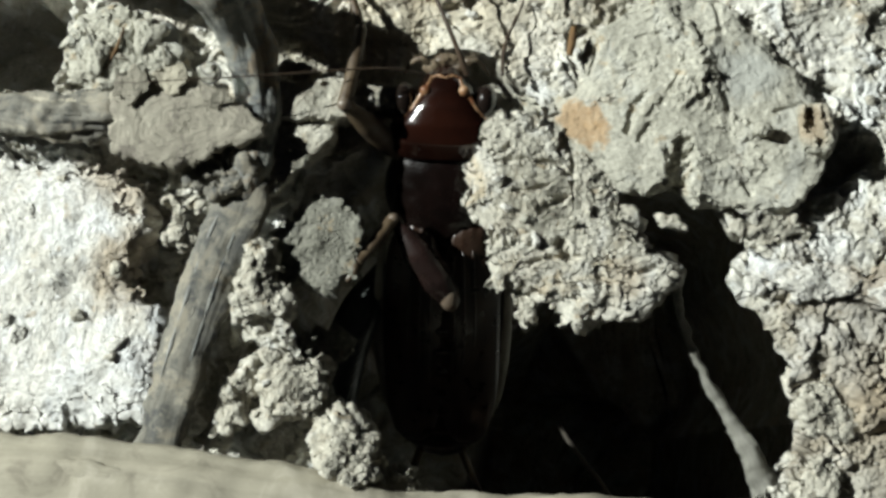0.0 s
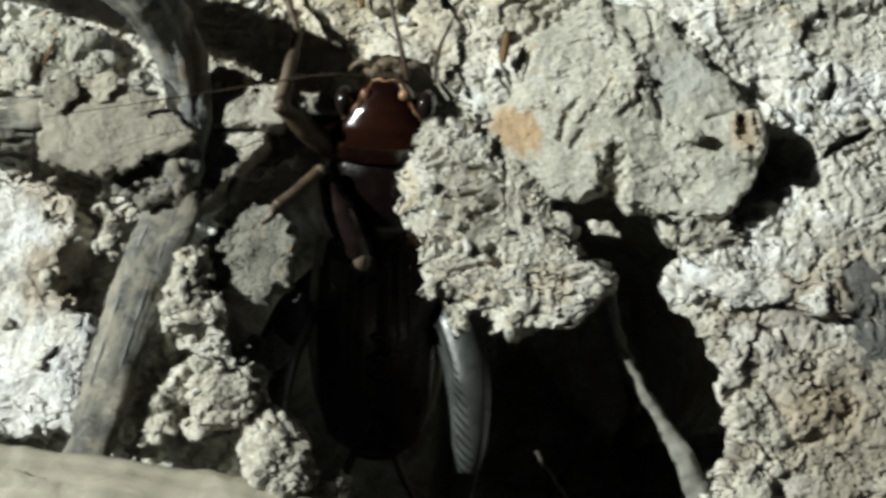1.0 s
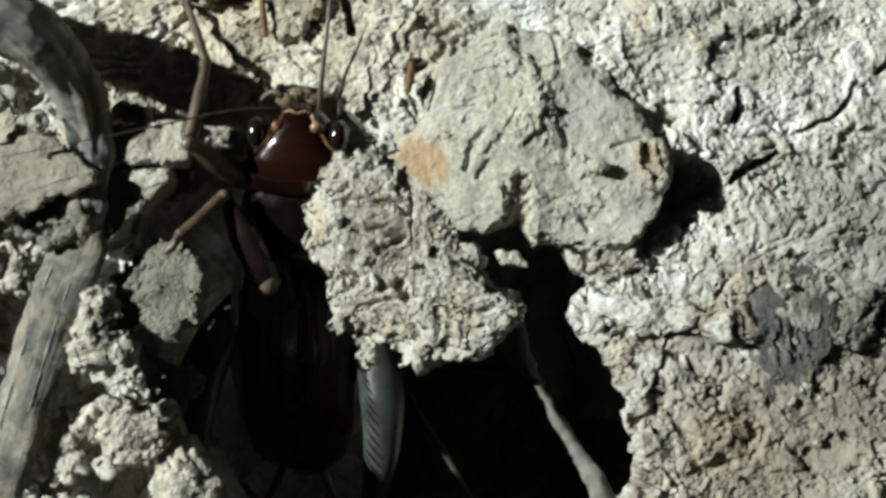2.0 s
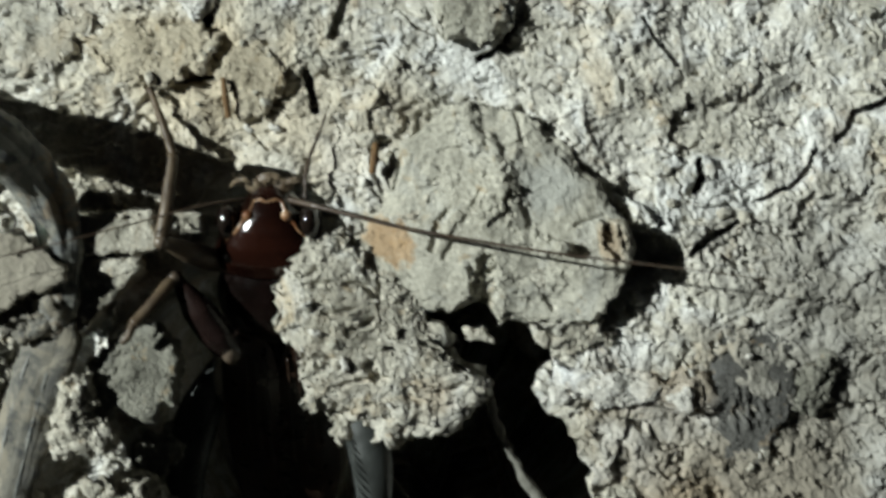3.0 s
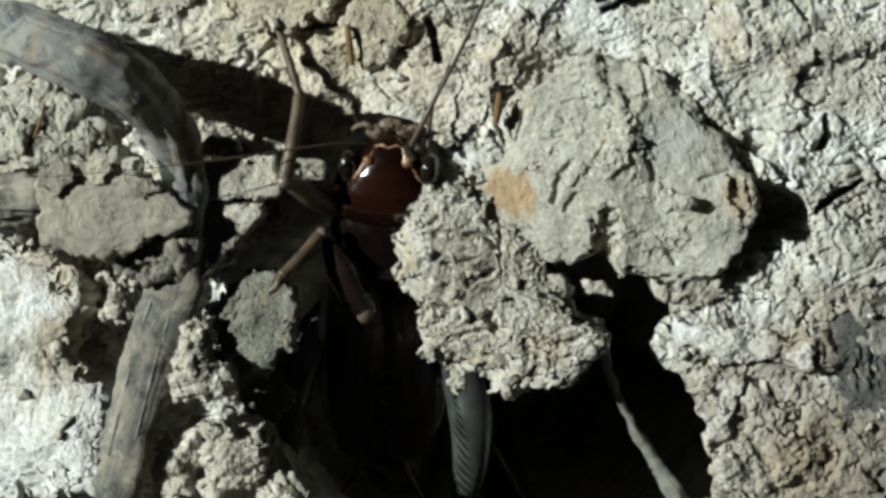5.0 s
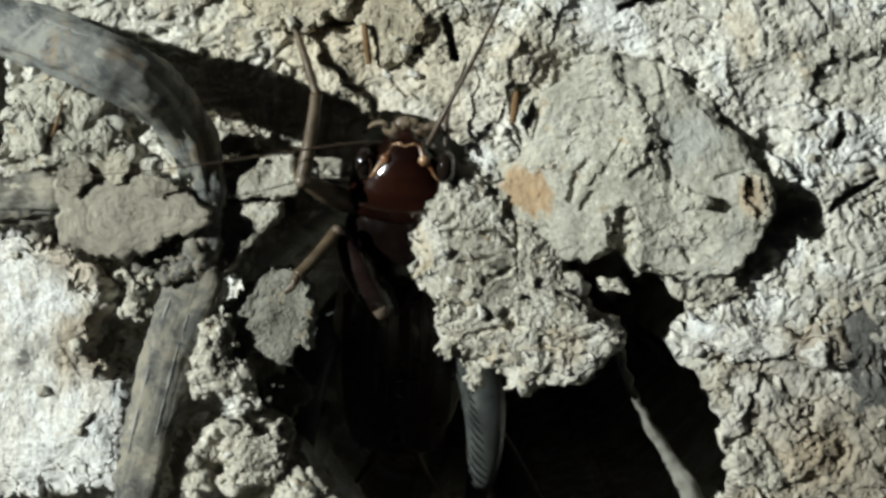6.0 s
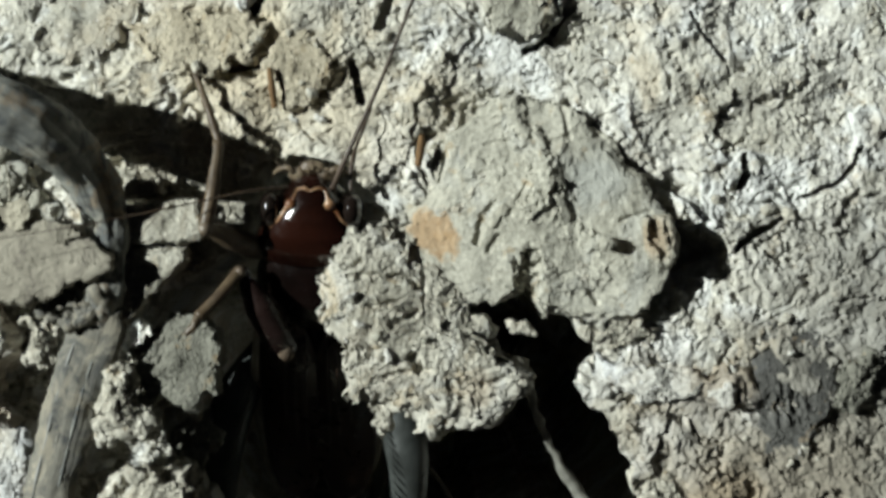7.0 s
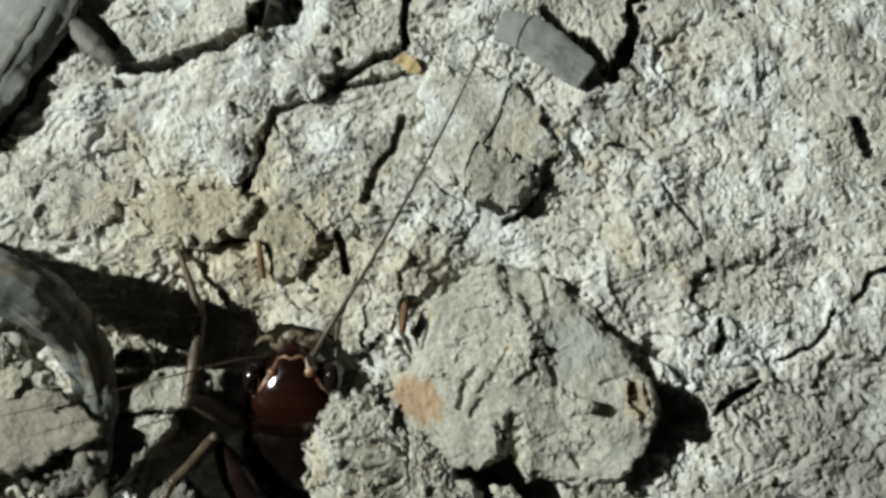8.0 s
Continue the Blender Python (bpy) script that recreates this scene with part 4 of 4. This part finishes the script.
for k, (off, rise) in enumerate(((1.4, 1.2), (-0.2, 2.0), (-1.6, 1.1))):
    peel(left_twig, "bark_strip", [(-56, 15.2 + off, 1.0 + rise), (-48, 14.6 + off, 2.5 + rise), (-43, 14.3 + off, 3.2 + rise), (-39.0, 14.4 + off, 3.0 + rise)], [0.15, 0.4, 0.45, 0.15], (WOOD, STALK, SLATE)[k], "lifted strip of twig bark", count=40, around=10, flat=0.5, rough=0.5, seed=71 + k, size=1.5)
peel(flat_bark, "bark_strip", [(-37.6, 52, 3.0), (-33.5, 58.5, 3.5), (-29.6, 65, 3.7)], [0.3, 0.7, 0.4], STALK, "lifted strip of grey bark", count=40, around=12, flat=0.5, rough=0.4, seed=31)
peel(bark_chip, "fibre_strip", [(28.6, 61.2, 2.2), (32.5, 58.8, 2.4), (36.8, 55.8, 2.2)], [0.1, 0.35, 0.15], STALK, "split fibre along a chip", count=30, around=8, flat=0.5, rough=0.3, seed=32)
peel(root, "bark_strip", [(-37, 33.9, 17.0), (-30.2, 31.0, 17.8), (-25.6, 28.0, 15.0), (-22.6, 23.8, 9.0)], [0.3, 0.6, 0.6, 0.3], SLATE, "lifted strip of dark bark", count=50, around=12, flat=0.5, rough=0.5, seed=33)
peel(root, "bark_strip", [(-19.8, 21.4, 4.6), (-19.0, 16.2, 3.8), (-19.2, 11.5, 3.6)], [0.2, 0.4, 0.2], SLATE, "lifted strip of dark bark", count=30, around=12, flat=0.6, rough=0.4, seed=34)
peel(root, "knuckle", [(-24.0, 9.2, 4.0), (-22.0, 8.6, 4.9), (-19.9, 9.0, 4.0)], [1.0, 1.4, 1.0], STALK, "gnarled grey knuckle", count=30, around=20, rough=0.8, ridges=0.3, seed=35, size=2.0)
for k, off in enumerate((-1.7, -0.4, 1.1)):
    peel(stalk, "fibre_strip", [(-23.1 + off, 4.0, 3.5), (-25.1 + off, -1.5, 3.2), (-27.4 + off, -10, 3.2), (-29.0 + off, -16.6, 3.1)], [0.08, 0.2, 0.18, 0.08], (SLATE, STALK, BARK)[k],
         "split fibre along a stalk", count=50, around=8, flat=0.5, rough=0.25, seed=36 + k)
fold_me, (fx, fy) = clod("bark_fold", [(-29.8, 9.0), (-27.1, 11.3), (-23.6, 11.9), (-22.3, 9.0), (-22.9, 5.8), (-24.5, 4.5), (-27.1, 4.8), (-28.9, 6.4)], 0.9, 0.8, seed=163, grit=0.01, rag=1.1, rough=0.6, size=3.0, fine=0.15, spokes=110, rings=36, boxy=4, facet=0.4,
                        marks=[([(-27.0, 6.4), (-25.0, 6.6)], 0.5, 0.9), ([(-26.2, 10.6), (-24.4, 7.6)], 0.4, 0.7)])
part("bark_fold", fold_me, STALK, stalk, "curled grey fold of dry bark", Matrix.Translation(Vector((fx, fy, 4.4)) * MM - stalk.matrix_basis.translation))
peel(branch, "bark_patch", [(-46, -26.8, 5.2), (-38, -27.2, 5.6), (-30, -27.8, 5.2)], [0.6, 1.6, 0.5], WOOD, "raised patch of bark", count=40, around=16, flat=0.3, rough=0.5, seed=41)
for k, (x, y, way, reach_of) in enumerate(((-43.5, 26.0, -70, 6.0), (-40.6, 22.2, -20, 4.5), (-38.4, 26.4, -110, 7.0), (-36.2, 21.6, 60, 4.0), (-33.8, 24.0, -85, 5.2))):
    dx, dy = math.cos(math.radians(way)), math.sin(math.radians(way))
    peel(bend_clod, "fibre", [(x, y, 2.1), (x + 0.5 * reach_of * dx - 0.5 * dy, y + 0.5 * reach_of * dy + 0.5 * dx, 2.6), (x + reach_of * dx, y + reach_of * dy, 2.0)], [0.08, 0.2, 0.06], (STALK, LEAF, SPLINTER)[k % 3], "dry plant fibre", count=24, around=8, rough=0.2, seed=60 + k)
leaf_me, (lx, ly) = clod("leaf_scrap", [(-37.6, 17.0), (-34, 18.2), (-28.8, 18.3), (-24, 16.2), (-20.6, 14.0), (-19.8, 11.6), (-24.3, 9.8), (-27, 8.2), (-30.6, 7.2), (-34.5, 8.0), (-37.4, 9.6)],
                         0.9, 0.5, seed=140, grit=0.015, rag=1.0, rough=0.35, fine=0.05, size=5.0, spokes=160, rings=50, boxy=6, tilt=(0.02, -0.08))
leaf = thing("leaf_scrap", leaf_me, LEAF, "dull tan scrap of dead leaf on a root", "dead leaf", place=Matrix.Translation((lx * MM, ly * MM, 6.2 * MM)))
for ring, z, mat, seed in (([(-37.2, 18.4), (-34.4, 19.6), (-33.4, 17.0), (-35.6, 14.6), (-37.6, 15.6)], 1.3, LEAF, 151), ([(-33.2, 19.2), (-29.6, 19.8), (-28.6, 17.4), (-31.4, 15.8)], 1.1, WOOD, 153),
                           ([(-28.0, 17.6), (-24.6, 17.2), (-22.8, 15.2), (-26.4, 14.6)], 1.0, LEAF, 157)):
    me, (fx, fy) = clod("leaf_flake", ring, 0.25, 0.35, seed=seed, grit=0.01, rag=0.8, rough=0.4, size=2.0, fine=0.1, spokes=70, rings=22, boxy=5, tilt=(0.06, 0.14))
    part("leaf_flake", me, mat, leaf, "brittle brown leaf flake", Matrix.Translation(((fx - lx) * MM, (fy - ly) * MM, z * MM)))
thing("dew_drop", blob("dew_drop", (0.35, 0.35, 0.3)), DEW, "tiny glinting dew drop on crumbly soil", "water drop", place=Matrix.Translation((19.6 * MM, 7.4 * MM, 3.2 * MM)))
thing("water_drop", blob("water_drop", (1.35, 1.35, 1.1)), DEW, "clear glinting drop of water on a dead leaf", "water drop", place=Matrix.Translation((-26.2 * MM, 18.3 * MM, 8.4 * MM)))


# ---------------------------------------------------------------- the cricket
def limb(name, points, radii, mat, parent, label="", at=(0, 0, 0), **how):
    how = {"count": 30, "around": 12, **how}
    return part(name, tube(name, points, radii, **how), mat, parent, label, Matrix.Translation(Vector(at) * MM))


def head_shape(P):
    """Wide behind, narrowing in straight cheeks to a blunt brow."""
    y = P[..., 1]
    round_x = 6.2 * (1 - np.clip(y / 5.2, -0.999, 0.999) ** 2) ** 0.4
    round_z = round_x * 4.4 / 6.2
    wide = np.interp(y, (-5.2, -4.4, -3.3, -1.5, -0.6, 1.5, 3.2, 4.6, 5.2), (2.0, 5.0, 6.0, 6.0, 5.6, 4.1, 2.75, 1.85, 0.8))
    high = np.interp(y, (-5.2, -4.0, -2.0, 0.0, 2.0, 3.6, 4.8, 5.2), (1.0, 3.4, 4.3, 4.4, 3.9, 3.1, 2.0, 0.8))
    ux, uz = P[..., 0] / round_x, P[..., 2] / round_z
    P[..., 0] = wide * np.sign(ux) * abs(ux) ** 0.85
    P[..., 2] = high * np.sign(uz) * abs(uz) ** 0.6
    P[..., 2] -= 0.5 * np.clip(y / 5, 0, 1) ** 2
    return P


def neck_shape(P):
    y = P[..., 1] / 7.0
    P[..., 0] *= 1 + 0.06 * np.cos(3 * y)
    P[..., 2] = np.where(P[..., 2] > 0, P[..., 2] * 0.9, P[..., 2])
    P[..., 2] += 0.12 * grain(P[..., 0] / 1.5, P[..., 1] / 1.5, P[..., 2] / 1.5, 4)
    return P


def belly_shape(P):
    y = P[..., 1]
    ribs = 0.22 * np.cos(y * 2 * np.pi / 2.6)
    n = P / (np.linalg.norm(P, axis=-1, keepdims=True) + 1e-6)
    P = P + n * ribs[..., None]
    P[..., 0] *= 1 + 0.03 * (-y / 14)
    return P


def drape(me, points, lift):
    """Points (x, y) laid on the upper side of a mesh (mm)."""
    tree = BVHTree.FromPolygons([v.co / MM for v in me.vertices], [tuple(p.vertices) for p in me.polygons])
    out = []
    for x, y in points:
        hit = tree.ray_cast(Vector((x, y, 60)), Vector((0, 0, -1)))[0]
        out.append((x, y, (hit.z if hit else 0.0) + lift))
    return out


def make_cricket():
    """A large brown field cricket; x to its right, y ahead, z up, origin under the neck shield."""
    c = tagged(new("cricket"), "glossy dark brown cricket with long feelers in its burrow", "cricket")
    head_mesh = blob("head", (6.2, 5.2, 4.4), (0, 8.4, 0.6), 80, 72, head_shape, (0.8, 1.0))
    head = part("head", head_mesh, HEAD, c, "shiny reddish-brown head")
    for side in (-1, 1):
        part("eye", blob("eye", (1.25, 2.0, 1.8), (side * 4.25, 10.2, 2.0), 22, 26), EYE, head, "glossy black eye")
        limb("face_line", drape(head_mesh, [(side * 5.0, 7.9), (side * 4.2, 9.0), (side * 3.2, 10.1), (side * 2.6, 11.0), (side * 1.9, 11.9), (side * 1.45, 12.9)], -0.02), [0.08, 0.16, 0.22, 0.28, 0.28, 0.16], CREAM, head, "cream line along the face", count=34, around=10, rough=0.12, size=0.5, flat=0.7)
        part("feeler_socket", blob("feeler_socket", (0.62, 0.6, 0.5), drape(head_mesh, [(side * 2.0, 11.7)], 0.15)[0], 12, 16), CREAM, head, "cream feeler socket")
        limb("palp", [(side * 1.2, 12.9, 0.0), (side * 2.4, 14.3, 0.2), (side * 3.6, 13.8, -0.2), (side * 4.5, 12.4, -0.8)], [0.24, 0.3, 0.26, 0.16], JAW, head, "tawny jointed palp", count=30, around=10)
        part("jaw", blob("jaw", (1.2, 0.9, 0.7), (side * 1.3, 13.3, -0.2), 18, 22, lambda P: P + 0.22 * grain(P[..., :1] * 1.7, P[..., 1:2] * 1.7, P[..., 2:] * 1.7 + side, 6)), JAW, head, "tawny jaw")
    part("lip", blob("lip", (1.4, 0.9, 0.7), (0, 13.9, -0.5), 18, 24, lambda P: P + 0.18 * grain(P[..., :1] * 1.9, P[..., 1:2] * 1.9, P[..., 2:] * 1.9, 8)), JAW, head, "tawny lip")
    bristle = np.random.RandomState(9)
    for k in range(18):
        x = bristle.uniform(-2.6, 2.6)
        limb("bristle", [(0, 0, 0), (0.25 * x, 0.7, 0.3), (0.45 * x + bristle.uniform(-0.4, 0.4), bristle.uniform(1.1, 1.9), bristle.uniform(-0.2, 0.5))], [0.07, 0.05, 0.02], JAW, head, at=(x, 13.9 - 0.1 * abs(x), 0.4), count=8, around=5)
    limb("brow", drape(head_mesh, [(-1.35, 12.9), (-0.7, 13.1), (0, 12.95), (0.7, 13.1), (1.35, 12.9)], 0.02), [0.1, 0.15, 0.08, 0.15, 0.1], CREAM, head, count=24, around=10, rough=0.15, size=0.5)
    shield_mesh = blob("neck_shield", (6.2, 5.8, 4.4), (0, 0.0, 0.0), 44, 60, neck_shape, (0.45, 0.9))
    shield = part("neck_shield", shield_mesh, SHADED_SHIELD, c, "dark neck shield with shade in its colour")
    limb("shield_rim", drape(shield_mesh, [(-5.6, 4.2), (-4.6, 4.6), (-2.4, 4.9), (0, 5.0), (2.4, 4.9), (4.6, 4.6), (5.6, 4.2)], 0.0), [0.16] * 7, COLLAR, shield, "pale front rim", count=50, around=8)
    part("abdomen", blob("abdomen", (6.8, 15.5, 4.8), (0, -18.5, -1.2), 120, 60, belly_shape, (0.55, 1.0)), BODY, c, "ribbed glossy brown abdomen")
    for side in (-1, 1):
        wing = part("wing", blob("wing", (3.6, 13.5, 0.9), (side * 3.2, -17.0, 3.1), 50, 30, lambda P: wing_shape(P, side), (0.6, 0.9)), WING, c, "dark brown folded wing")
        limb("wing_margin", [(side * 6.6, -5.0, 1.6), (side * 7.2, -11.5, 1.7), (side * 7.2, -19, 1.6), (side * 6.3, -26, 1.2), (side * 4.4, -30, 0.8)], [0.35, 0.55, 0.6, 0.5, 0.2], MARGIN, wing, "pale wing margin", count=40, around=10, flat=0.6)
        for k in range(5):
            x = side * (1.2 + 1.05 * k)
            limb("wing_vein", [(x, -6, 4.15 - 0.17 * k * k * 0.8), (x * 1.12, -16, 4.1 - 0.17 * k * k * 0.8), (x * 0.9, -27, 3.3 - 0.17 * k * k * 0.7)], [0.13, 0.16, 0.08], WING, wing, count=24, around=6)
        limb("tail_feeler", [(side * 2, -32.5, -1), (side * 3.5, -37, -1), (side * 6, -42, -1)], [0.6, 0.45, 0.1], LEG, c)
    return c


def wing_shape(P, side):
    P[..., 2] -= 0.035 * (P[..., 0] + side * 3.2) ** 2 * 0.9
    P[..., 2] += 0.10 * np.cos(P[..., 0] * 6)
    return P


def spines(leg, points, count, length, mat, way):
    p = np.array(points, float)
    for k in range(count):
        f = (k + 1) / (count + 1) * (len(p) - 1)
        i = int(f)
        q = p[i] + (p[i + 1] - p[i]) * (f - i)
        for s in (-1, 1):
            limb("spine", [(0, 0, 0), tuple(np.array((way[0] + 0.5 * s, way[1], way[2])) * length)], [0.14, 0.03], mat, leg, at=tuple(q), count=4, around=6)


def make_feeler(name, c, at, points, radii):
    f = part(name, tube(name, points, radii, count=110, around=8), FEELER, c, "long thin feeler", Matrix.Translation(Vector(at) * MM))
    return f


GROWN = 1.138
CRICKET = pose(0.5 * MM, 10.1 * MM, -7.4 * MM, 33, 0, 0)
INWARD = (CRICKET @ Matrix.Scale(GROWN, 4)).inverted()
cricket = make_cricket()
cricket.matrix_basis = CRICKET
cricket.scale = (GROWN, GROWN, GROWN)


def within(*points):
    """Places in the world (mm), in the cricket's own space (mm)."""
    return [tuple(INWARD @ (Vector(p) * MM) / MM) for p in points]


def leg(name, joints, radii, mat, label):
    """A leg from the hip on: thigh, shin and foot, with its origin at the hip."""
    hip, *rest = within(*joints)
    rel = [tuple(Vector(p) - Vector(hip)) for p in (hip, *rest)]
    run = Vector(rel[1])
    thigh = limb(name, [tuple(run * f + Vector((0, 0, lift))) for f, lift in ((-0.08, -0.1), (0, 0), (0.25, 0.35), (0.6, 0.4), (0.9, 0.1), (1.0, 0), (1.05, -0.1))],
                 [0.15, 0.75 * radii[0], 1.1 * radii[0], radii[0], 0.9 * radii[1], radii[1], 0.3 * radii[1]], mat, cricket, label, at=hip, count=60, around=18, flat=0.85)
    part("hip_joint", blob("hip_joint", (0.66 * radii[0], 0.95 * radii[0], 0.6 * radii[0]), tuple(run * 0.04 + Vector((0, 0, 0.45))), 12, 16), JOINT, thigh, "pale glossy joint")
    part("knee", blob("knee", (0.85 * radii[1], 0.85 * radii[1], 0.8 * radii[1]), tuple(run + Vector((0, 0, 0.35))), 12, 16), JOINT, thigh, "pale glossy joint")
    bend = (Vector(rel[1]) + Vector(rel[2])) / 2 + Vector((0.15, 0, 0.3))
    limb("shin", [rel[1], tuple(bend), rel[2]], [radii[1] * 0.9, radii[1] * 0.85, radii[1] * 0.75], LEG, thigh, count=24)
    spines(thigh, [rel[1], tuple(bend), rel[2]], 3, 1.1, LEG, (0.3, -0.4, 0.3))
    if len(rel) > 3:
        toe = (Vector(rel[2]) + Vector(rel[3])) / 2 + Vector((0.2, 0, 0.2))
        limb("foot", [rel[2], tuple(toe), rel[3]], [radii[2], radii[2] * 0.9, radii[2] * 0.6], LEG, thigh, count=24, rough=0.2, size=1.0)
    return thigh, Vector(hip)


right_feeler = make_feeler("feeler", cricket, (2.3, 13.2, 2.4), [(0, 0, 0), (0.2, 4, 1.6), (0.6, 13, 2.2), (0.3, 26, 2.4), (-0.6, 39, 2.4), (-1.6, 53, 2.6)], [0.36, 0.25, 0.19, 0.14, 0.08, 0.03])
left_feeler = make_feeler("feeler", cricket, (-2.3, 13.2, 2.4), [(0, 0, 0), (0.1, 4, 2.6), (-0.4, 11, 4.6), (-0.9, 20, 6.4), (-1.0, 31, 7.6)], [0.2, 0.12, 0.08, 0.06, 0.03])
fore_leg, fore_hip = leg("fore_leg", [(-4.8, 13.6, -4.6), (-11.2, 16.4, 5.6), (-10.2, 26.4, 3.6), (-13.6, 34.8, 0.6)], (1.25, 0.85, 0.5), LEG, "tawny fore leg")
leg("fore_leg", [(5.0, 14.0, -8.0), (9.5, 16.0, -8.5), (11.5, 19.0, -11)], (1.3, 0.9, 0.5), LEG, "tawny fore leg")
mid_leg, mid_hip = leg("middle_leg", [(-1.6, 0.9, -6.0), (-7.0, 10.8, -1.2), (-11.4, 5.3, 2.2), (-12.8, 3.2, 2.3)], (1.75, 0.8, 0.5), THIGH, "reddish-brown middle leg")
leg("middle_leg", [(5.5, 3, -13), (11, 6, -12), (14, 4, -17)], (1.75, 1.15, 0.55), THIGH, "reddish-brown middle leg")
for side in (-1, 1):
    hip, *rest = within((side * 7.0, 1.0, -17.0), (side * 10.0, -5.0, -15.0), (side * 12.2, -12.0, -14.5), (side * 12.6, -20.0, -16), (side * 11.6, -27.0, -19.0), (side * 14.5, -14.0, -26.0))
    path = [tuple(Vector(p) - Vector(hip)) for p in (hip, *rest)]
    radii = [1.5, 2.5, 2.6, 2.0, 1.0]
    hind = limb("hind_leg", path[:5], radii, FEMUR, cricket, "pale grey hind leg with herringbone ridges", at=hip, count=60, around=24, flat=0.9)
    line, thick = smooth_path(path[:5], radii, 26)
    for k in range(4, 23):
        q, r = line[k], thick[k]
        limb("ridge", [(-side * 0.9 * r, 0.55 * r, 0.55 * r), (-side * 0.4 * r, 0.05 * r, 0.93 * r), (side * 0.15 * r, -0.4 * r, 1.0 * r)], [0.05, 0.1, 0.05], CHEVRON, hind, at=tuple(q), count=8, around=6)
    if side > 0:
        right_hind, right_hip = hind, Vector(hip)
    else:
        limb("shin", [path[4], tuple((Vector(path[4]) + Vector(path[5])) / 2), path[5]], [0.9, 0.8, 0.6], LEG, hind, count=30)
shin_at, *shin_rest = within((15.4, -10, -26), (17.5, -13.6, -26), (20.5, -17.7, -27), (26.0, -26.4, -29))
hind_shin = limb("hind_shin", [(0, 0, 0)] + [tuple(Vector(p) - Vector(shin_at)) for p in shin_rest], [0.25, 0.42, 0.42, 0.3], DIM, cricket, "thin grey-brown hind shin", at=shin_at, count=40, around=10, rough=0.15)
spines(hind_shin, [(0, 0, 0)] + [tuple(Vector(p) - Vector(shin_at)) for p in shin_rest], 5, 0.8, DIM, (0.4, -0.3, 0.3))


def motions():
    """The cricket stirs: it rocks in its burrow, gathers a leg and swings its feelers."""
    base = [(0.0, 0.0, -0.7, 0.0), (0.4, -0.1, -0.6, 1.0), (0.8, 0.2, -0.4, -2.0), (1.7, 0.8, -0.1, -2.5), (2.8, 1.9, -0.5, -1.5), (3.6, 1.8, -0.6, -1.0), (4.2, 1.4, -0.4, -2.0),
            (4.7, 1.3, -0.3, -3.0), (5.8, 1.2, -0.2, -3.0), (6.5, 1.4, -0.2, -2.5), (7.2, 1.6, -0.3, -1.0), (8.0, 1.3, -0.4, 0.0)]
    walk(cricket, [(t, Matrix.Translation((x * MM, y * MM, 0)) @ CRICKET @ pose(0, 0, 0, 0, 0, turn)) for t, x, y, turn in base])
    level = CRICKET.inverted().to_3x3().to_4x4()
    walk(right_feeler, [(t, Matrix.Translation(Vector((2.3, 13.2, 2.4)) * MM) @ level @ pose(0, 0, 0, tip, 0, turn)) for t, turn, tip in (
        (0.0, 28, 3), (1.0, 20, 3), (1.7, 24, 3), (2.2, -30, 5), (2.8, -96, 10), (3.2, -102, 10), (3.6, -100, 10), (4.0, -113, 8), (4.2, -62, 5), (4.4, -20, 0), (4.7, -21, 0), (5.8, -23, -1), (7.0, -21, -1), (7.5, -25.5, -1), (8.0, -30, -1))])
    walk(left_feeler, [(t, Matrix.Translation(Vector((-2.3, 13.2, 2.4)) * MM) @ level @ pose(0, 0, 0, 0, 0, turn)) for t, turn in (
        (0.0, 96), (0.5, 100), (1.0, 104), (1.7, 105), (2.8, 103), (4.0, 100), (4.7, 98), (6.0, 98), (7.0, 100), (8.0, 101))])
    walk(fore_leg, [(t, Matrix.Translation(fore_hip * MM) @ pose(0, 0, 0, 0, 0, turn)) for t, turn in ((0.0, -2), (0.5, 0), (1.7, 1), (2.8, 1), (4.0, 1), (4.7, 0), (6.0, 0), (8.0, 1))])
    walk(mid_leg, [(t, Matrix.Translation((mid_hip + Vector((x, y, -0.3 * y if y < 0 else 0))) * MM) @ pose(0, 0, 0, 0, 0, turn)) for t, x, y, turn in (
        (0.0, 3.0, -4.2, 10), (0.4, 2.4, -3.8, 8), (0.7, 1.0, -2.0, 4), (1.0, 0.2, 0, 0), (1.7, 0, 0.4, 0), (2.8, -3.0, 2.0, 6), (3.6, -0.7, 0.8, -4), (4.2, 0, 0.2, -2), (4.7, 0, 0, 0), (6.0, 0, 0, 2), (7.0, -1, 0.5, 0), (8.0, -2, 1, 0))])
    inward = INWARD.to_3x3()
    walk(hind_shin, [(t, Matrix.Translation(Vector(shin_at) * MM + inward @ (Vector((x, y, z)) * MM)) @ pose(0, 0, 0, 0, 0, turn)) for t, x, y, z, turn in (
        (0.0, 1, -8, -1, 4), (0.5, 1, -8, 0, 4), (0.8, 4, -9.5, 0, 4), (1.0, 7, -10, 0, 2), (1.3, 1, -1, 0, 0), (1.7, 0, 0, 0, 0), (2.8, -3, -4, -6, 0), (4.5, -3, -4, -10, 0), (8.0, -3, -4, -10, 0))])
    walk(right_hind, [(t, Matrix.Translation((right_hip + Vector((x, 0, 3 * min(0, x)))) * MM) @ pose(0, 0, 0, 0, 0, turn)) for t, x, turn in (
        (0.0, -3.0, -14), (0.3, -1.5, -7), (0.6, 0.5, 4), (1.0, 0, 2), (1.7, -0.4, -2), (2.8, -0.4, 0), (3.6, 0.6, 2), (4.5, 0, 0), (6.0, 0, 0), (8.0, 0, 0))])


motions()
